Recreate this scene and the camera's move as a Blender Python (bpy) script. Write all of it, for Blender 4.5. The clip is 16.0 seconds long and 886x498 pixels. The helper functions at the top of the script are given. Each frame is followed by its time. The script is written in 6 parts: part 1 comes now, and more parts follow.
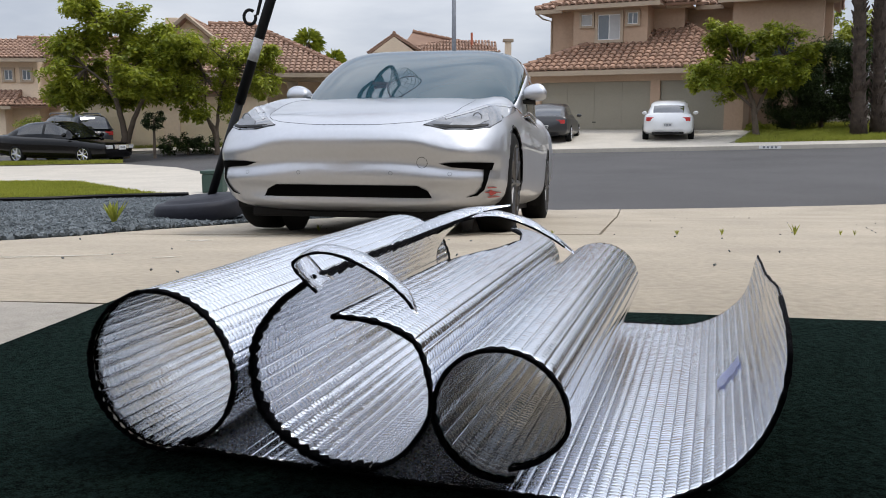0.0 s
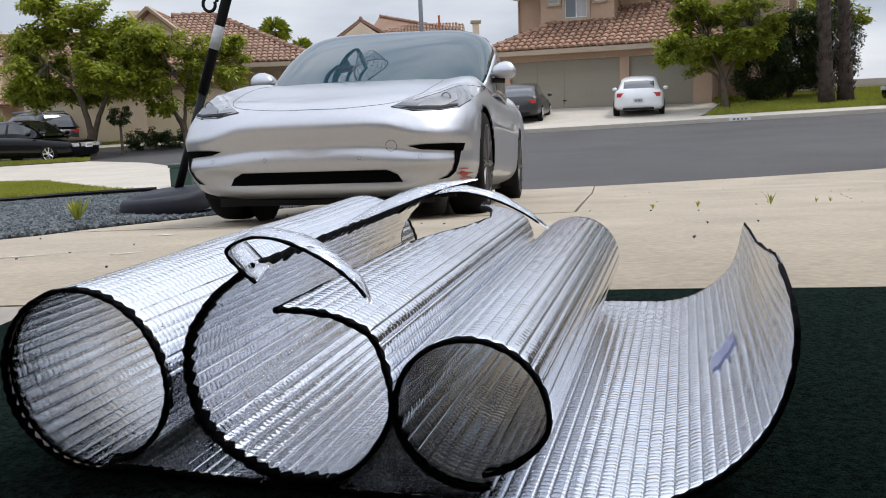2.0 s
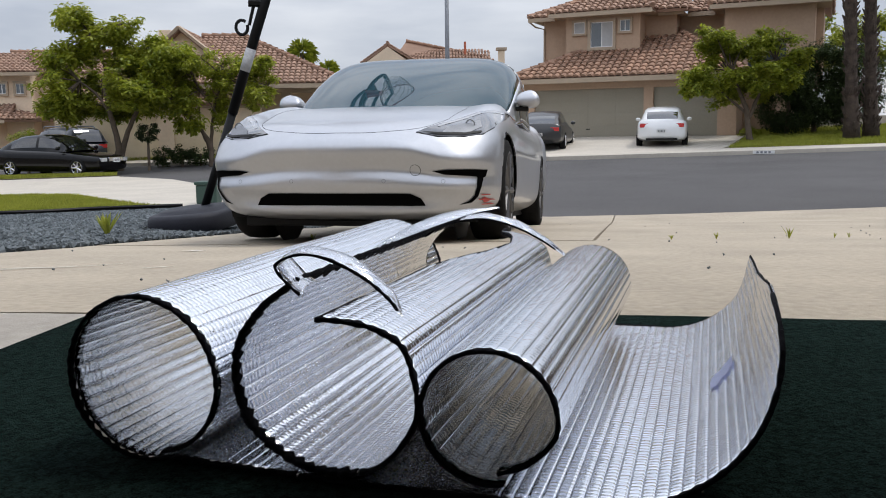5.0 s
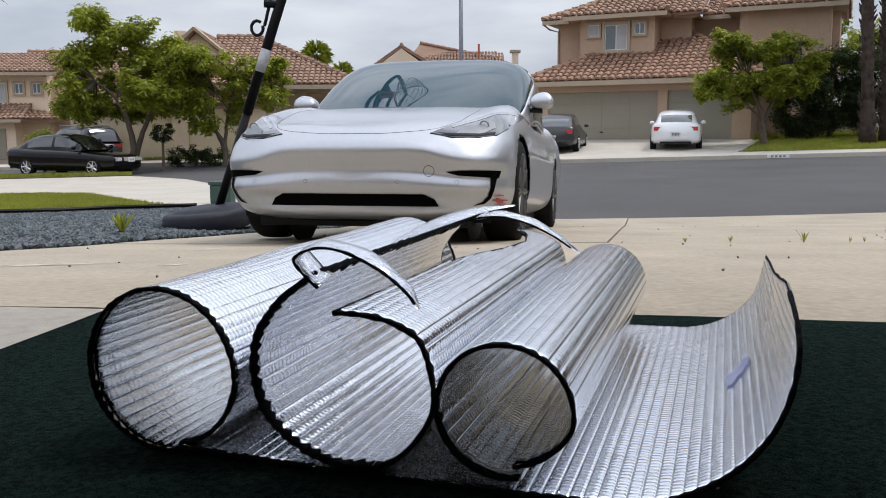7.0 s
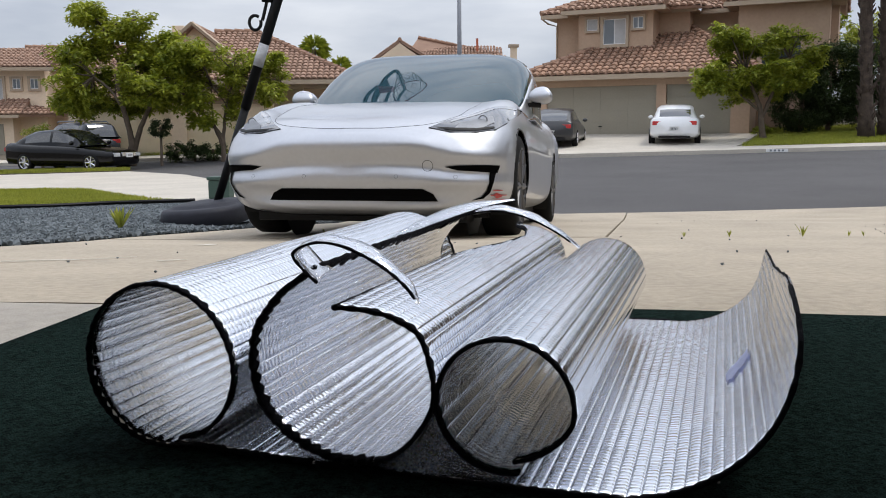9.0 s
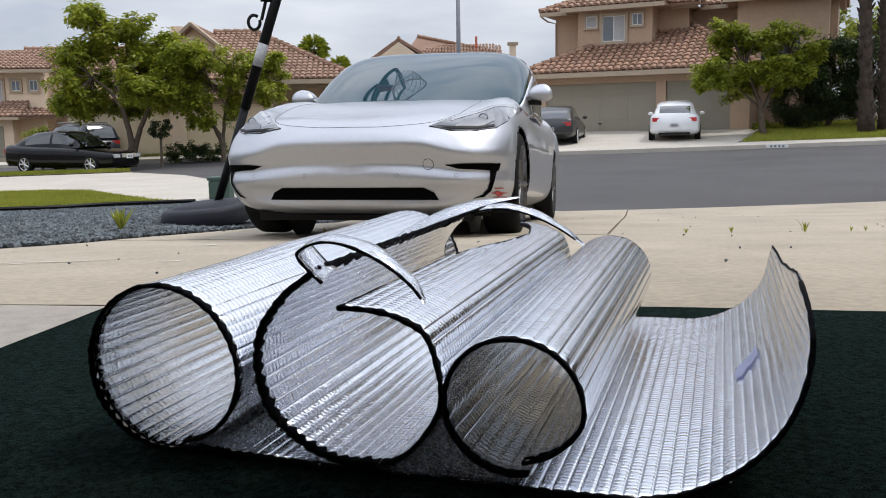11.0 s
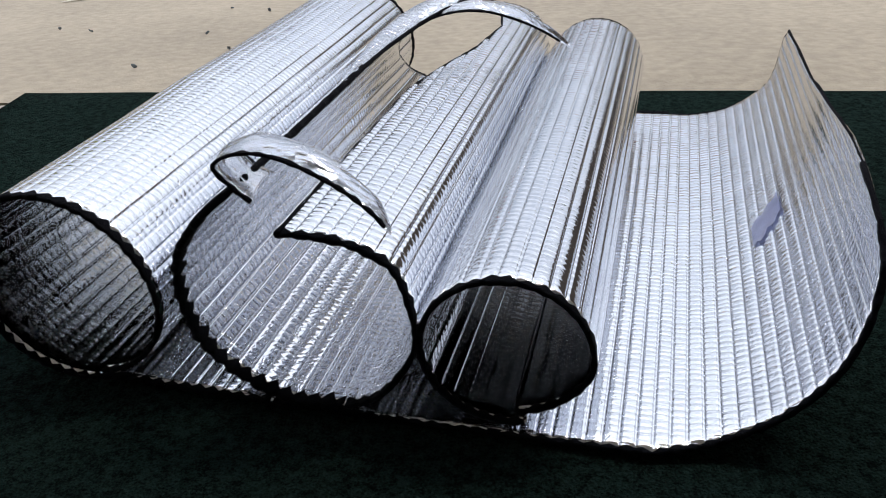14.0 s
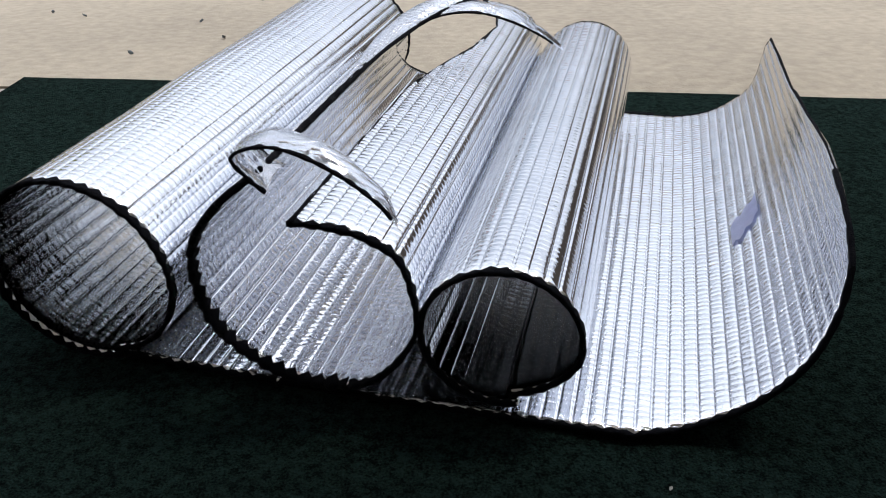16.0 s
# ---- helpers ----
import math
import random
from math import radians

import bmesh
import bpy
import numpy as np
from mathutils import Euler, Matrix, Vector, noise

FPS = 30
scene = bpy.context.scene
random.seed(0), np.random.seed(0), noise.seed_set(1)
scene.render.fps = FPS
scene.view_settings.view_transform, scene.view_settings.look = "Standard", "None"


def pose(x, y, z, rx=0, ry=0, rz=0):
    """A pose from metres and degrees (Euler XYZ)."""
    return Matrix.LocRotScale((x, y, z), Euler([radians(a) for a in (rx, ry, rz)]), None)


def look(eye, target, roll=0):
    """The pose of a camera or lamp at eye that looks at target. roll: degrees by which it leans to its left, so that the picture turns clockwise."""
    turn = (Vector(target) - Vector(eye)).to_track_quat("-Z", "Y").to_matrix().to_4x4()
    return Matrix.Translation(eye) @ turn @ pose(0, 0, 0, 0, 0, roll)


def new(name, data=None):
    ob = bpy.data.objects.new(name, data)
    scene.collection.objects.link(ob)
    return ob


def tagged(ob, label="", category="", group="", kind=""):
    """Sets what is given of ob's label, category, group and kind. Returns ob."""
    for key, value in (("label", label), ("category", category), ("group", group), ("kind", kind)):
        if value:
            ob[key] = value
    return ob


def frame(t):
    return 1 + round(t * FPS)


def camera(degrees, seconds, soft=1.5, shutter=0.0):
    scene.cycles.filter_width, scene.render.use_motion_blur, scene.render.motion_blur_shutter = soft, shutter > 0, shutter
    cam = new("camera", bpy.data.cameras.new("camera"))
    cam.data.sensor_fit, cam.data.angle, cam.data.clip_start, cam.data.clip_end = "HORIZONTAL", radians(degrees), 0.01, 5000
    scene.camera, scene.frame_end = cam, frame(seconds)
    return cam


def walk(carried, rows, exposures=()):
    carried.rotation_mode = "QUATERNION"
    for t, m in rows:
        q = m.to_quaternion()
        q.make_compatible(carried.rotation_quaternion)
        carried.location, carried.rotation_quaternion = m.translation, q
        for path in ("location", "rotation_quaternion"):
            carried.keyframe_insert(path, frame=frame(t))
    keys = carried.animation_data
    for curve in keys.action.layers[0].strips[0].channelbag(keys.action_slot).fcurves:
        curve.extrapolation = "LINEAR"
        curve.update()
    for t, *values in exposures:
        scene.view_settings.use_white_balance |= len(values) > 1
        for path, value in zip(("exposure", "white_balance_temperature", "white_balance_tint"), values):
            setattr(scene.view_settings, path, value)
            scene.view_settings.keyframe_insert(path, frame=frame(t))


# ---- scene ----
cam = camera(55.5, 16.0, soft=1.0)
PATH = [
    (0, (-0.013, 0.211, 0.344), (-0.011, 2.188, 0.041), -0.1),
    (0.5, (-0.0105, 0.247, 0.354), (-0.0075, 2.222, 0.039), -0.8),
    (1, (-0.005, 0.276, 0.338), (0.044, 2.249, 0.013), -1.8),
    (1.5, (-0.008, 0.289, 0.322), (0.048, 2.259, -0.015), -2.2),
    (2, (0.004, 0.306, 0.323), (0.06, 2.276, -0.017), -2.3),
    (2.5, (0.008, 0.307, 0.33), (0.059, 2.278, -0.008), -2.3),
    (3, (0.015, 0.288, 0.346), (0.065, 2.266, 0.056), -2.6),
    (3.5, (0.018, 0.244, 0.342), (0.056, 2.223, 0.059), -1.8),
    (4, (0.008, 0.231, 0.339), (0.04, 2.211, 0.056), -1.0),
    (6.5, (-0.007, 0.219, 0.329), (-0.02, 2.2, 0.05), -0.7),
    (7, (-0.008, 0.219, 0.328), (-0.025, 2.199, 0.051), -0.4),
    (7.5, (-0.005, 0.218, 0.325), (-0.021, 2.199, 0.049), -0.3),
    (8, (-0.006, 0.221, 0.327), (-0.022, 2.201, 0.046), -0.4),
    (8.5, (-0.007, 0.221, 0.328), (-0.021, 2.2, 0.04), -0.4),
    (9, (-0.009, 0.222, 0.327), (-0.023, 2.2, 0.038), -0.5),
    (11.5, (-0.014, 0.241, 0.326), (-0.031, 2.219, 0.03), -1.4),
    (12, (-0.013, 0.251, 0.337), (-0.028, 2.228, 0.033), -2.2),
    (12.5, (-0.007, 0.245, 0.351), (-0.015, 2.218, 0.023), -2.7),
    (13, (0.002, 0.306, 0.367), (0.039, 2.214, -0.234), -3.1),
    (13.3, (0.003, 0.379, 0.392), (0.074, 2.220, -0.386), -2.6),
    (13.5, (-0.004, 0.42, 0.401), (0.069, 2.219, -0.47), -2.8),
    (14, (-0.024, 0.456, 0.436), (0.056, 2.194, -0.549), -2.2),
    (14.5, (-0.031, 0.46, 0.441), (0.066, 2.185, -0.567), -1.4),
    (15, (-0.038, 0.432, 0.452), (0.069, 2.147, -0.571), -0.8),
    (15.5, (-0.045, 0.423, 0.456), (0.075, 2.15, -0.546), -0.2),
    (16, (-0.042, 0.423, 0.457), (0.086, 2.147, -0.549), -0.1),
]
walk(cam, [(t, look(eye, target, roll)) for t, eye, target, roll in PATH],
     exposures=[(0, 0.25), (2.5, 0.28), (3.3, 0.15), (4.2, 0.16), (6.5, 0.2), (9.0, 0.23), (12.0, 0.28), (13.5, 0.27), (14.4, 0.1), (15.0, 0.16), (16.0, 0.29)])

# ---- world and light ----
world = bpy.data.worlds.new("world")
scene.world = world
world.use_nodes = True
wt = world.node_tree
wt.nodes.clear()
ZENITH = 2.35
SUN_EL, SUN_AZ = 62.0, 70.0      # azimuth clockwise from +y
w_out = wt.nodes.new("ShaderNodeOutputWorld")
w_bg = wt.nodes.new("ShaderNodeBackground")
w_sky = wt.nodes.new("ShaderNodeTexSky")
w_sky.sky_type = 'NISHITA'
w_sky.sun_disc = False
w_sky.sun_elevation = radians(SUN_EL)
w_sky.sun_rotation = radians(SUN_AZ)
w_co = wt.nodes.new("ShaderNodeTexCoord")
w_map = wt.nodes.new("ShaderNodeMapping")
w_map.inputs["Scale"].default_value = (1.6, 1.6, 7.0)
w_noise = wt.nodes.new("ShaderNodeTexNoise")
w_noise.inputs["Scale"].default_value = 1.7
w_noise.inputs["Detail"].default_value = 6.0
w_ramp = wt.nodes.new("ShaderNodeValToRGB")
w_ramp.color_ramp.elements[0].position, w_ramp.color_ramp.elements[0].color = 0.33, (3.9, 4.35, 5.3, 1)
w_ramp.color_ramp.elements[1].position, w_ramp.color_ramp.elements[1].color = 0.68, (7.7, 7.95, 8.5, 1)
w_mix = wt.nodes.new("ShaderNodeMixRGB")
w_mix.inputs[0].default_value = 0.9
w_sep = wt.nodes.new("ShaderNodeSeparateXYZ")
w_grad = wt.nodes.new("ShaderNodeMapRange")      # overcast sky: about three times brighter overhead than at the horizon
w_grad.inputs["From Min"].default_value, w_grad.inputs["From Max"].default_value = 0.12, 1.0
w_grad.inputs["To Min"].default_value, w_grad.inputs["To Max"].default_value = 1.0, ZENITH
w_scale = wt.nodes.new("ShaderNodeVectorMath")
w_scale.operation = 'SCALE'
for a, b in ((w_co.outputs["Generated"], w_sep.inputs[0]), (w_sep.outputs["Z"], w_grad.inputs["Value"]), (w_mix.outputs[0], w_scale.inputs[0]), (w_grad.outputs[0], w_scale.inputs["Scale"])):
    wt.links.new(a, b)
for a, b in ((w_co.outputs["Generated"], w_map.inputs["Vector"]), (w_map.outputs[0], w_noise.inputs["Vector"]),
             (w_noise.outputs["Fac"], w_ramp.inputs[0]), (w_sky.outputs[0], w_mix.inputs[1]), (w_ramp.outputs[0], w_mix.inputs[2]),
             (w_scale.outputs[0], w_bg.inputs["Color"]), (w_bg.outputs[0], w_out.inputs["Surface"])):
    wt.links.new(a, b)
w_bg.inputs["Strength"].default_value = 0.095

sun_data = bpy.data.lights.new("sun", 'SUN')
sun_data.energy, sun_data.angle, sun_data.color = 1.4, radians(14), (1.0, 0.95, 0.87)
sun = new("sun", sun_data)
az, el = radians(SUN_AZ), radians(SUN_EL)
sun.matrix_world = look((math.sin(az) * math.cos(el) * 30, math.cos(az) * math.cos(el) * 30, math.sin(el) * 30), (0, 0, 0))

# ---- materials ----
def mat(name, color, rough=0.6, metal=0.0, var=0.15, scale=8.0, bump=0.0, bump_scale=60.0, coat=0.0, rand=0.0, coords="Object", spec=0.5, color2=None, lo=0.35, hi=0.65, fine=None):
    """Principled surface whose colour varies at two scales, with a fine relief."""
    m = bpy.data.materials.new(name)
    m.use_nodes = True
    nt = m.node_tree
    p = nt.nodes["Principled BSDF"]
    L = nt.links.new
    co = nt.nodes.new("ShaderNodeTexCoord")
    n1 = nt.nodes.new("ShaderNodeTexNoise")
    n1.inputs["Scale"].default_value, n1.inputs["Detail"].default_value = scale, 5
    n2 = nt.nodes.new("ShaderNodeTexNoise")
    n2.inputs["Scale"].default_value, n2.inputs["Detail"].default_value = fine or scale * 14, 3
    L(co.outputs[coords], n1.inputs["Vector"])
    L(co.outputs[coords], n2.inputs["Vector"])
    add = nt.nodes.new("ShaderNodeMath")
    add.operation = 'MULTIPLY_ADD'
    L(n2.outputs["Fac"], add.inputs[0])
    add.inputs[1].default_value = 0.5
    mul = nt.nodes.new("ShaderNodeMath")
    mul.operation = 'MULTIPLY'
    L(n1.outputs["Fac"], mul.inputs[0])
    mul.inputs[1].default_value = 0.5
    L(mul.outputs[0], add.inputs[2])
    ramp = nt.nodes.new("ShaderNodeValToRGB")
    c2 = color2 or tuple(min(1.0, c * (1 + var)) for c in color)
    c1 = color if color2 else tuple(c * (1 - var) for c in color)
    ramp.color_ramp.elements[0].position, ramp.color_ramp.elements[0].color = lo, (*c1, 1)
    ramp.color_ramp.elements[1].position, ramp.color_ramp.elements[1].color = hi, (*c2, 1)
    L(add.outputs[0], ramp.inputs[0])
    out = ramp.outputs[0]
    if rand:
        info = nt.nodes.new("ShaderNodeObjectInfo")
        hs = nt.nodes.new("ShaderNodeHueSaturation")
        mr = nt.nodes.new("ShaderNodeMapRange")
        mr.inputs["To Min"].default_value, mr.inputs["To Max"].default_value = 1 - rand, 1 + rand
        L(info.outputs["Random"], mr.inputs["Value"])
        L(mr.outputs[0], hs.inputs["Value"])
        L(out, hs.inputs["Color"])
        out = hs.outputs[0]
    L(out, p.inputs["Base Color"])
    p.inputs["Roughness"].default_value, p.inputs["Metallic"].default_value = rough, metal
    p.inputs["Coat Weight"].default_value = coat
    p.inputs["Coat Roughness"].default_value = 0.04
    p.inputs["Specular IOR Level"].default_value = spec
    if bump:
        b = nt.nodes.new("ShaderNodeBump")
        n3 = nt.nodes.new("ShaderNodeTexNoise")
        n3.inputs["Scale"].default_value, n3.inputs["Detail"].default_value = bump_scale, 4
        L(co.outputs[coords], n3.inputs["Vector"])
        L(n3.outputs["Fac"], b.inputs["Height"])
        b.inputs["Strength"].default_value, b.inputs["Distance"].default_value = min(1.0, bump), 0.01
        L(b.outputs[0], p.inputs["Normal"])
    return m


PITCH = 0.0118      # width of one rib of the foil
BLISTER = 0.25


def foil_material(name, tint, rough, relief=1.0):
    """Aluminised bubble film: square blisters in each rib, wrinkles and creases."""
    m = bpy.data.materials.new(name)
    m.use_nodes = True
    nt = m.node_tree
    p = nt.nodes["Principled BSDF"]
    L = nt.links.new

    def node(op, a, b=None):
        k = nt.nodes.new("ShaderNodeMath")
        k.operation = op
        for i, v in enumerate((a, b)):
            if v is None:
                continue
            if isinstance(v, (int, float)):
                k.inputs[i].default_value = v
            else:
                L(v, k.inputs[i])
        return k.outputs[0]

    p.inputs["Metallic"].default_value = 1.0
    uv = nt.nodes.new("ShaderNodeUVMap")
    uv.uv_map = "metres"
    sep = nt.nodes.new("ShaderNodeSeparateXYZ")
    L(uv.outputs[0], sep.inputs[0])
    rib = node('FLOOR', node('DIVIDE', sep.outputs["X"], PITCH))
    wn = nt.nodes.new("ShaderNodeTexWhiteNoise")
    wn.noise_dimensions = '1D'
    L(rib, wn.inputs["W"])
    def stretched(sx, sy, detail, rough_n=0.5):
        mp = nt.nodes.new("ShaderNodeMapping")
        mp.inputs["Scale"].default_value = (sx, sy, 1.0)
        L(uv.outputs[0], mp.inputs["Vector"])
        k = nt.nodes.new("ShaderNodeTexNoise")
        k.inputs["Scale"].default_value, k.inputs["Detail"].default_value, k.inputs["Roughness"].default_value = 1.0, detail, rough_n
        L(mp.outputs[0], k.inputs["Vector"])
        return k.outputs["Fac"]
    cross = stretched(65.0, 220.0, 3)       # short wrinkles across the ribs
    slack = stretched(26.0, 34.0, 4)        # slack film
    crease = node('ABSOLUTE', node('SUBTRACT', stretched(48.0, 60.0, 2), 0.5))
    along_l = node('ADD', node('DIVIDE', sep.outputs["Y"], 0.0072), node('ADD', wn.outputs["Value"], node('MULTIPLY', slack, 1.4)))
    cell = node('ABSOLUTE', node('SINE', node('MULTIPLY', along_l, math.pi)))
    h = node('ADD', node('MULTIPLY', cell, BLISTER), node('ADD', node('MULTIPLY', cross, 0.46), node('ADD', node('MULTIPLY', slack, 0.6), node('MULTIPLY', node('MINIMUM', crease, 0.04), 2.2))))
    bp = nt.nodes.new("ShaderNodeBump")
    bp.inputs["Strength"].default_value, bp.inputs["Distance"].default_value = 1.0, 0.0010 * relief
    L(h, bp.inputs["Height"])
    L(bp.outputs[0], p.inputs["Normal"])
    big = nt.nodes.new("ShaderNodeTexNoise")
    big.inputs["Scale"].default_value, big.inputs["Detail"].default_value = 14.0, 5
    L(uv.outputs[0], big.inputs["Vector"])
    r = nt.nodes.new("ShaderNodeMapRange")
    r.inputs["To Min"].default_value, r.inputs["To Max"].default_value = rough * 0.6, rough * 1.6
    L(big.outputs["Fac"], r.inputs["Value"])
    L(r.outputs[0], p.inputs["Roughness"])
    cr = nt.nodes.new("ShaderNodeValToRGB")
    cr.color_ramp.elements[0].position, cr.color_ramp.elements[0].color = 0.3, (*[c * 0.93 for c in tint], 1)
    cr.color_ramp.elements[1].position, cr.color_ramp.elements[1].color = 0.7, (*tint, 1)
    L(big.outputs["Fac"], cr.inputs[0])
    L(cr.outputs[0], p.inputs["Base Color"])
    return m


M_FOIL = foil_material("foil", (0.85, 0.865, 0.90), 0.045)
M_FOIL_TIGHT = foil_material("tight_foil", (0.80, 0.815, 0.85), 0.035, 0.55)
# smoother copy for inside the small roll, its shade put into a darker tint
M_FOIL_DIMMED = foil_material("dimmed_smooth_foil", (0.55, 0.555, 0.56), 0.015, 0.20)
# calmer copy for inside the left roll, tinted lighter to replace lost bounced light
M_FOIL_BRIGHTENED = foil_material("brightened_calm_foil", (0.96, 0.97, 0.985), 0.03, 0.20)
M_BIND = mat("binding_fabric", (0.004, 0.0045, 0.008), 0.8, bump=0.6, bump_scale=900, scale=60, spec=0.1)
M_CARPET = mat("carpet", (0.0048, 0.0092, 0.0082), 0.95, color2=(0.021, 0.043, 0.037), lo=0.40, hi=0.60, scale=150, bump=1.0, bump_scale=420, spec=0.02, fine=500)
M_CONC = mat("concrete", (0.39, 0.335, 0.26), 0.85, var=0.2, scale=1.4, bump=0.25, bump_scale=160, fine=45)
M_SLAB = mat("garage_concrete", (0.36, 0.33, 0.29), 0.8, var=0.15, scale=2.0, bump=0.2, bump_scale=150)
M_WALK = mat("pavement_concrete", (0.46, 0.42, 0.36), 0.85, var=0.12, scale=0.9, bump=0.2, bump_scale=90)
M_ROAD = mat("asphalt", (0.0655, 0.062, 0.063), 0.9, var=0.25, scale=0.5, bump=0.4, bump_scale=120, fine=60)
M_EARTH = mat("earth", (0.09, 0.075, 0.05), 0.95, var=0.3, scale=2.0)
M_STUCCO = mat("stucco", (0.49, 0.345, 0.243), 0.9, var=0.07, scale=0.7, bump=0.4, bump_scale=50)
M_STUCCO2 = mat("pale_stucco", (0.76, 0.61, 0.455), 0.9, var=0.07, scale=0.7, bump=0.4, bump_scale=50)
# dark colour of the two added backdrops that the foil reflects
M_BACKDROP = mat("dark_backdrop", (0.085, 0.066, 0.052), 0.9, var=0.25, scale=0.8)
M_TRIM = mat("trim_paint", (0.42, 0.33, 0.24), 0.7, var=0.06, scale=1.5)
M_GDOOR = mat("garage_door_paint", (0.30, 0.27, 0.21), 0.6, var=0.05, scale=1.0)
M_GDOOR2 = mat("cream_door_paint", (0.76, 0.63, 0.44), 0.6, var=0.05, scale=1.0)
M_TILE = mat("clay_tile", (0.31, 0.185, 0.125), 0.85, var=0.3, scale=2.2, rand=0.22, bump=0.3, bump_scale=40)
M_PALM = mat("palm_bark", (0.060, 0.043, 0.032), 0.95, var=0.5, scale=6, bump=0.8, bump_scale=22)
M_BARK = mat("bark", (0.12, 0.09, 0.065), 0.9, var=0.35, scale=7, bump=0.7, bump_scale=30)
M_PAINT = mat("silver_car_paint", (0.50, 0.515, 0.55), 0.43, metal=0.8, var=0.03, scale=3, coat=0.6)
M_BLACKPL = mat("black_plastic", (0.004, 0.004, 0.0045), 0.55, var=0.2, scale=20, spec=0.25)
M_RUBBER = mat("tyre_rubber", (0.007, 0.007, 0.007), 0.85, var=0.3, scale=25, spec=0.2)
M_RIM = mat("dark_rim", (0.10, 0.10, 0.105), 0.4, metal=0.8)
M_GLASSD = mat("dark_glass", (0.012, 0.015, 0.018), 0.03, var=0.02, spec=1.0)
M_LAMP = mat("headlamp_plastic", (0.12, 0.125, 0.14), 0.08, metal=0.2, var=0.25, scale=14, coat=1.0)
M_CHROME = mat("chrome", (0.7, 0.7, 0.72), 0.12, metal=1.0)
M_RED = mat("red_lens", (0.45, 0.02, 0.02), 0.25, coat=1.0)
M_STEEL = mat("grey_steel", (0.22, 0.23, 0.25), 0.5, metal=0.6)
M_WALLIN = mat("garage_wall", (0.82, 0.82, 0.81), 0.9, var=0.06, scale=1.0)
M_WHITE = mat("white_paint", (0.75, 0.75, 0.74), 0.5, var=0.03)


# ---- building blocks ----
def link(name, bm, material=None, parent=None, label="", smooth=False):
    me = bpy.data.meshes.new(name)
    bm.normal_update()
    bm.to_mesh(me)
    bm.free()
    if material:
        me.materials.append(material)
    if smooth:
        me.shade_smooth()
    ob = new(name, me)
    if parent:
        ob.parent = parent
    if label:
        tagged(ob, label)
    return ob


def part(name, bm, material, parent, label="", smooth=False):
    return link(name, bm, material, parent, label, smooth)


def thing(name, label, category, group="", kind="", m=None):
    e = new(name)
    e.empty_display_size = 0.05
    if m is not None:
        e.matrix_world = m
    return tagged(e, label, category, group, kind)


def box(bm, x0, x1, y0, y1, z0, z1, bevel=0.0):
    r = bmesh.ops.create_cube(bm, size=1.0)
    for v in r["verts"]:
        v.co = Vector((x0 + (v.co.x + .5) * (x1 - x0), y0 + (v.co.y + .5) * (y1 - y0), z0 + (v.co.z + .5) * (z1 - z0)))
    if bevel:
        es = list({e for v in r["verts"] for e in v.link_edges})
        bmesh.ops.bevel(bm, geom=es, offset=bevel, segments=2, affect='EDGES', profile=0.7)
    return bm


def boxm(*a, **k):
    return box(bmesh.new(), *a, **k)


def tube(bm, pts, radii, n=8, cap=True):
    """A round rod through the points, with a radius at each."""
    pts = [Vector(p) for p in pts]
    if not hasattr(radii, "__len__"):
        radii = [radii] * len(pts)
    rings = []
    ref = Vector((0.13, 0.31, 0.94))
    for i, p in enumerate(pts):
        d = (pts[min(i + 1, len(pts) - 1)] - pts[max(i - 1, 0)]).normalized()
        a = d.cross(ref)
        if a.length < 0.05:
            a = d.cross(Vector((1, 0, 0)))
        a.normalize()
        b = d.cross(a)
        rings.append([bm.verts.new(p + (a * math.cos(2 * math.pi * k / n) + b * math.sin(2 * math.pi * k / n)) * radii[i]) for k in range(n)])
    for r0, r1 in zip(rings, rings[1:]):
        for k in range(n):
            bm.faces.new((r0[k], r0[(k + 1) % n], r1[(k + 1) % n], r1[k]))
    if cap:
        bm.faces.new(rings[0][::-1])
        bm.faces.new(rings[-1])
    return bm


def spline(pts, n):
    """Catmull-Rom through the points, n samples a span."""
    P = [np.array(p, float) for p in pts]
    P = [2 * P[0] - P[1]] + P + [2 * P[-1] - P[-2]]
    out = []
    for i in range(1, len(P) - 2):
        for k in range(n):
            t = k / n
            out.append(0.5 * ((2 * P[i]) + (-P[i - 1] + P[i + 1]) * t + (2 * P[i - 1] - 5 * P[i] + 4 * P[i + 1] - P[i + 2]) * t * t
                              + (-P[i - 1] + 3 * P[i] - 3 * P[i + 1] + P[i + 2]) * t ** 3))
    out.append(P[-2])
    return np.array(out)


def interp(x, xs, ys):
    return float(np.interp(x, xs, ys))


# ---- ground ----
PH = radians(18.0)
AX, BX = Vector((math.sin(PH), math.cos(PH), 0)), Vector((math.cos(PH), -math.sin(PH), 0))


def gz(x, y):
    """Height of the ground: level garage floor, falling driveway, street that falls to the left."""
    z = interp(y, (1.8, 5.3, 9.0, 10.5, 22, 30, 38, 90), (0.0, -0.350, -0.655, -0.70, -0.73, -0.62, -0.15, 0.2))
    if x < -1.9 and y > 5:
        z += 0.13 * min(1.0, (-1.9 - x) / 1.0) * interp(y, (5, 9, 14, 22), (0, 1, 1, 0.2))
    if y > 8:
        z += interp(y, (8, 14, 40), (0, 0.018, 0.034)) * max(-24, min(24, x - 5))
    return z


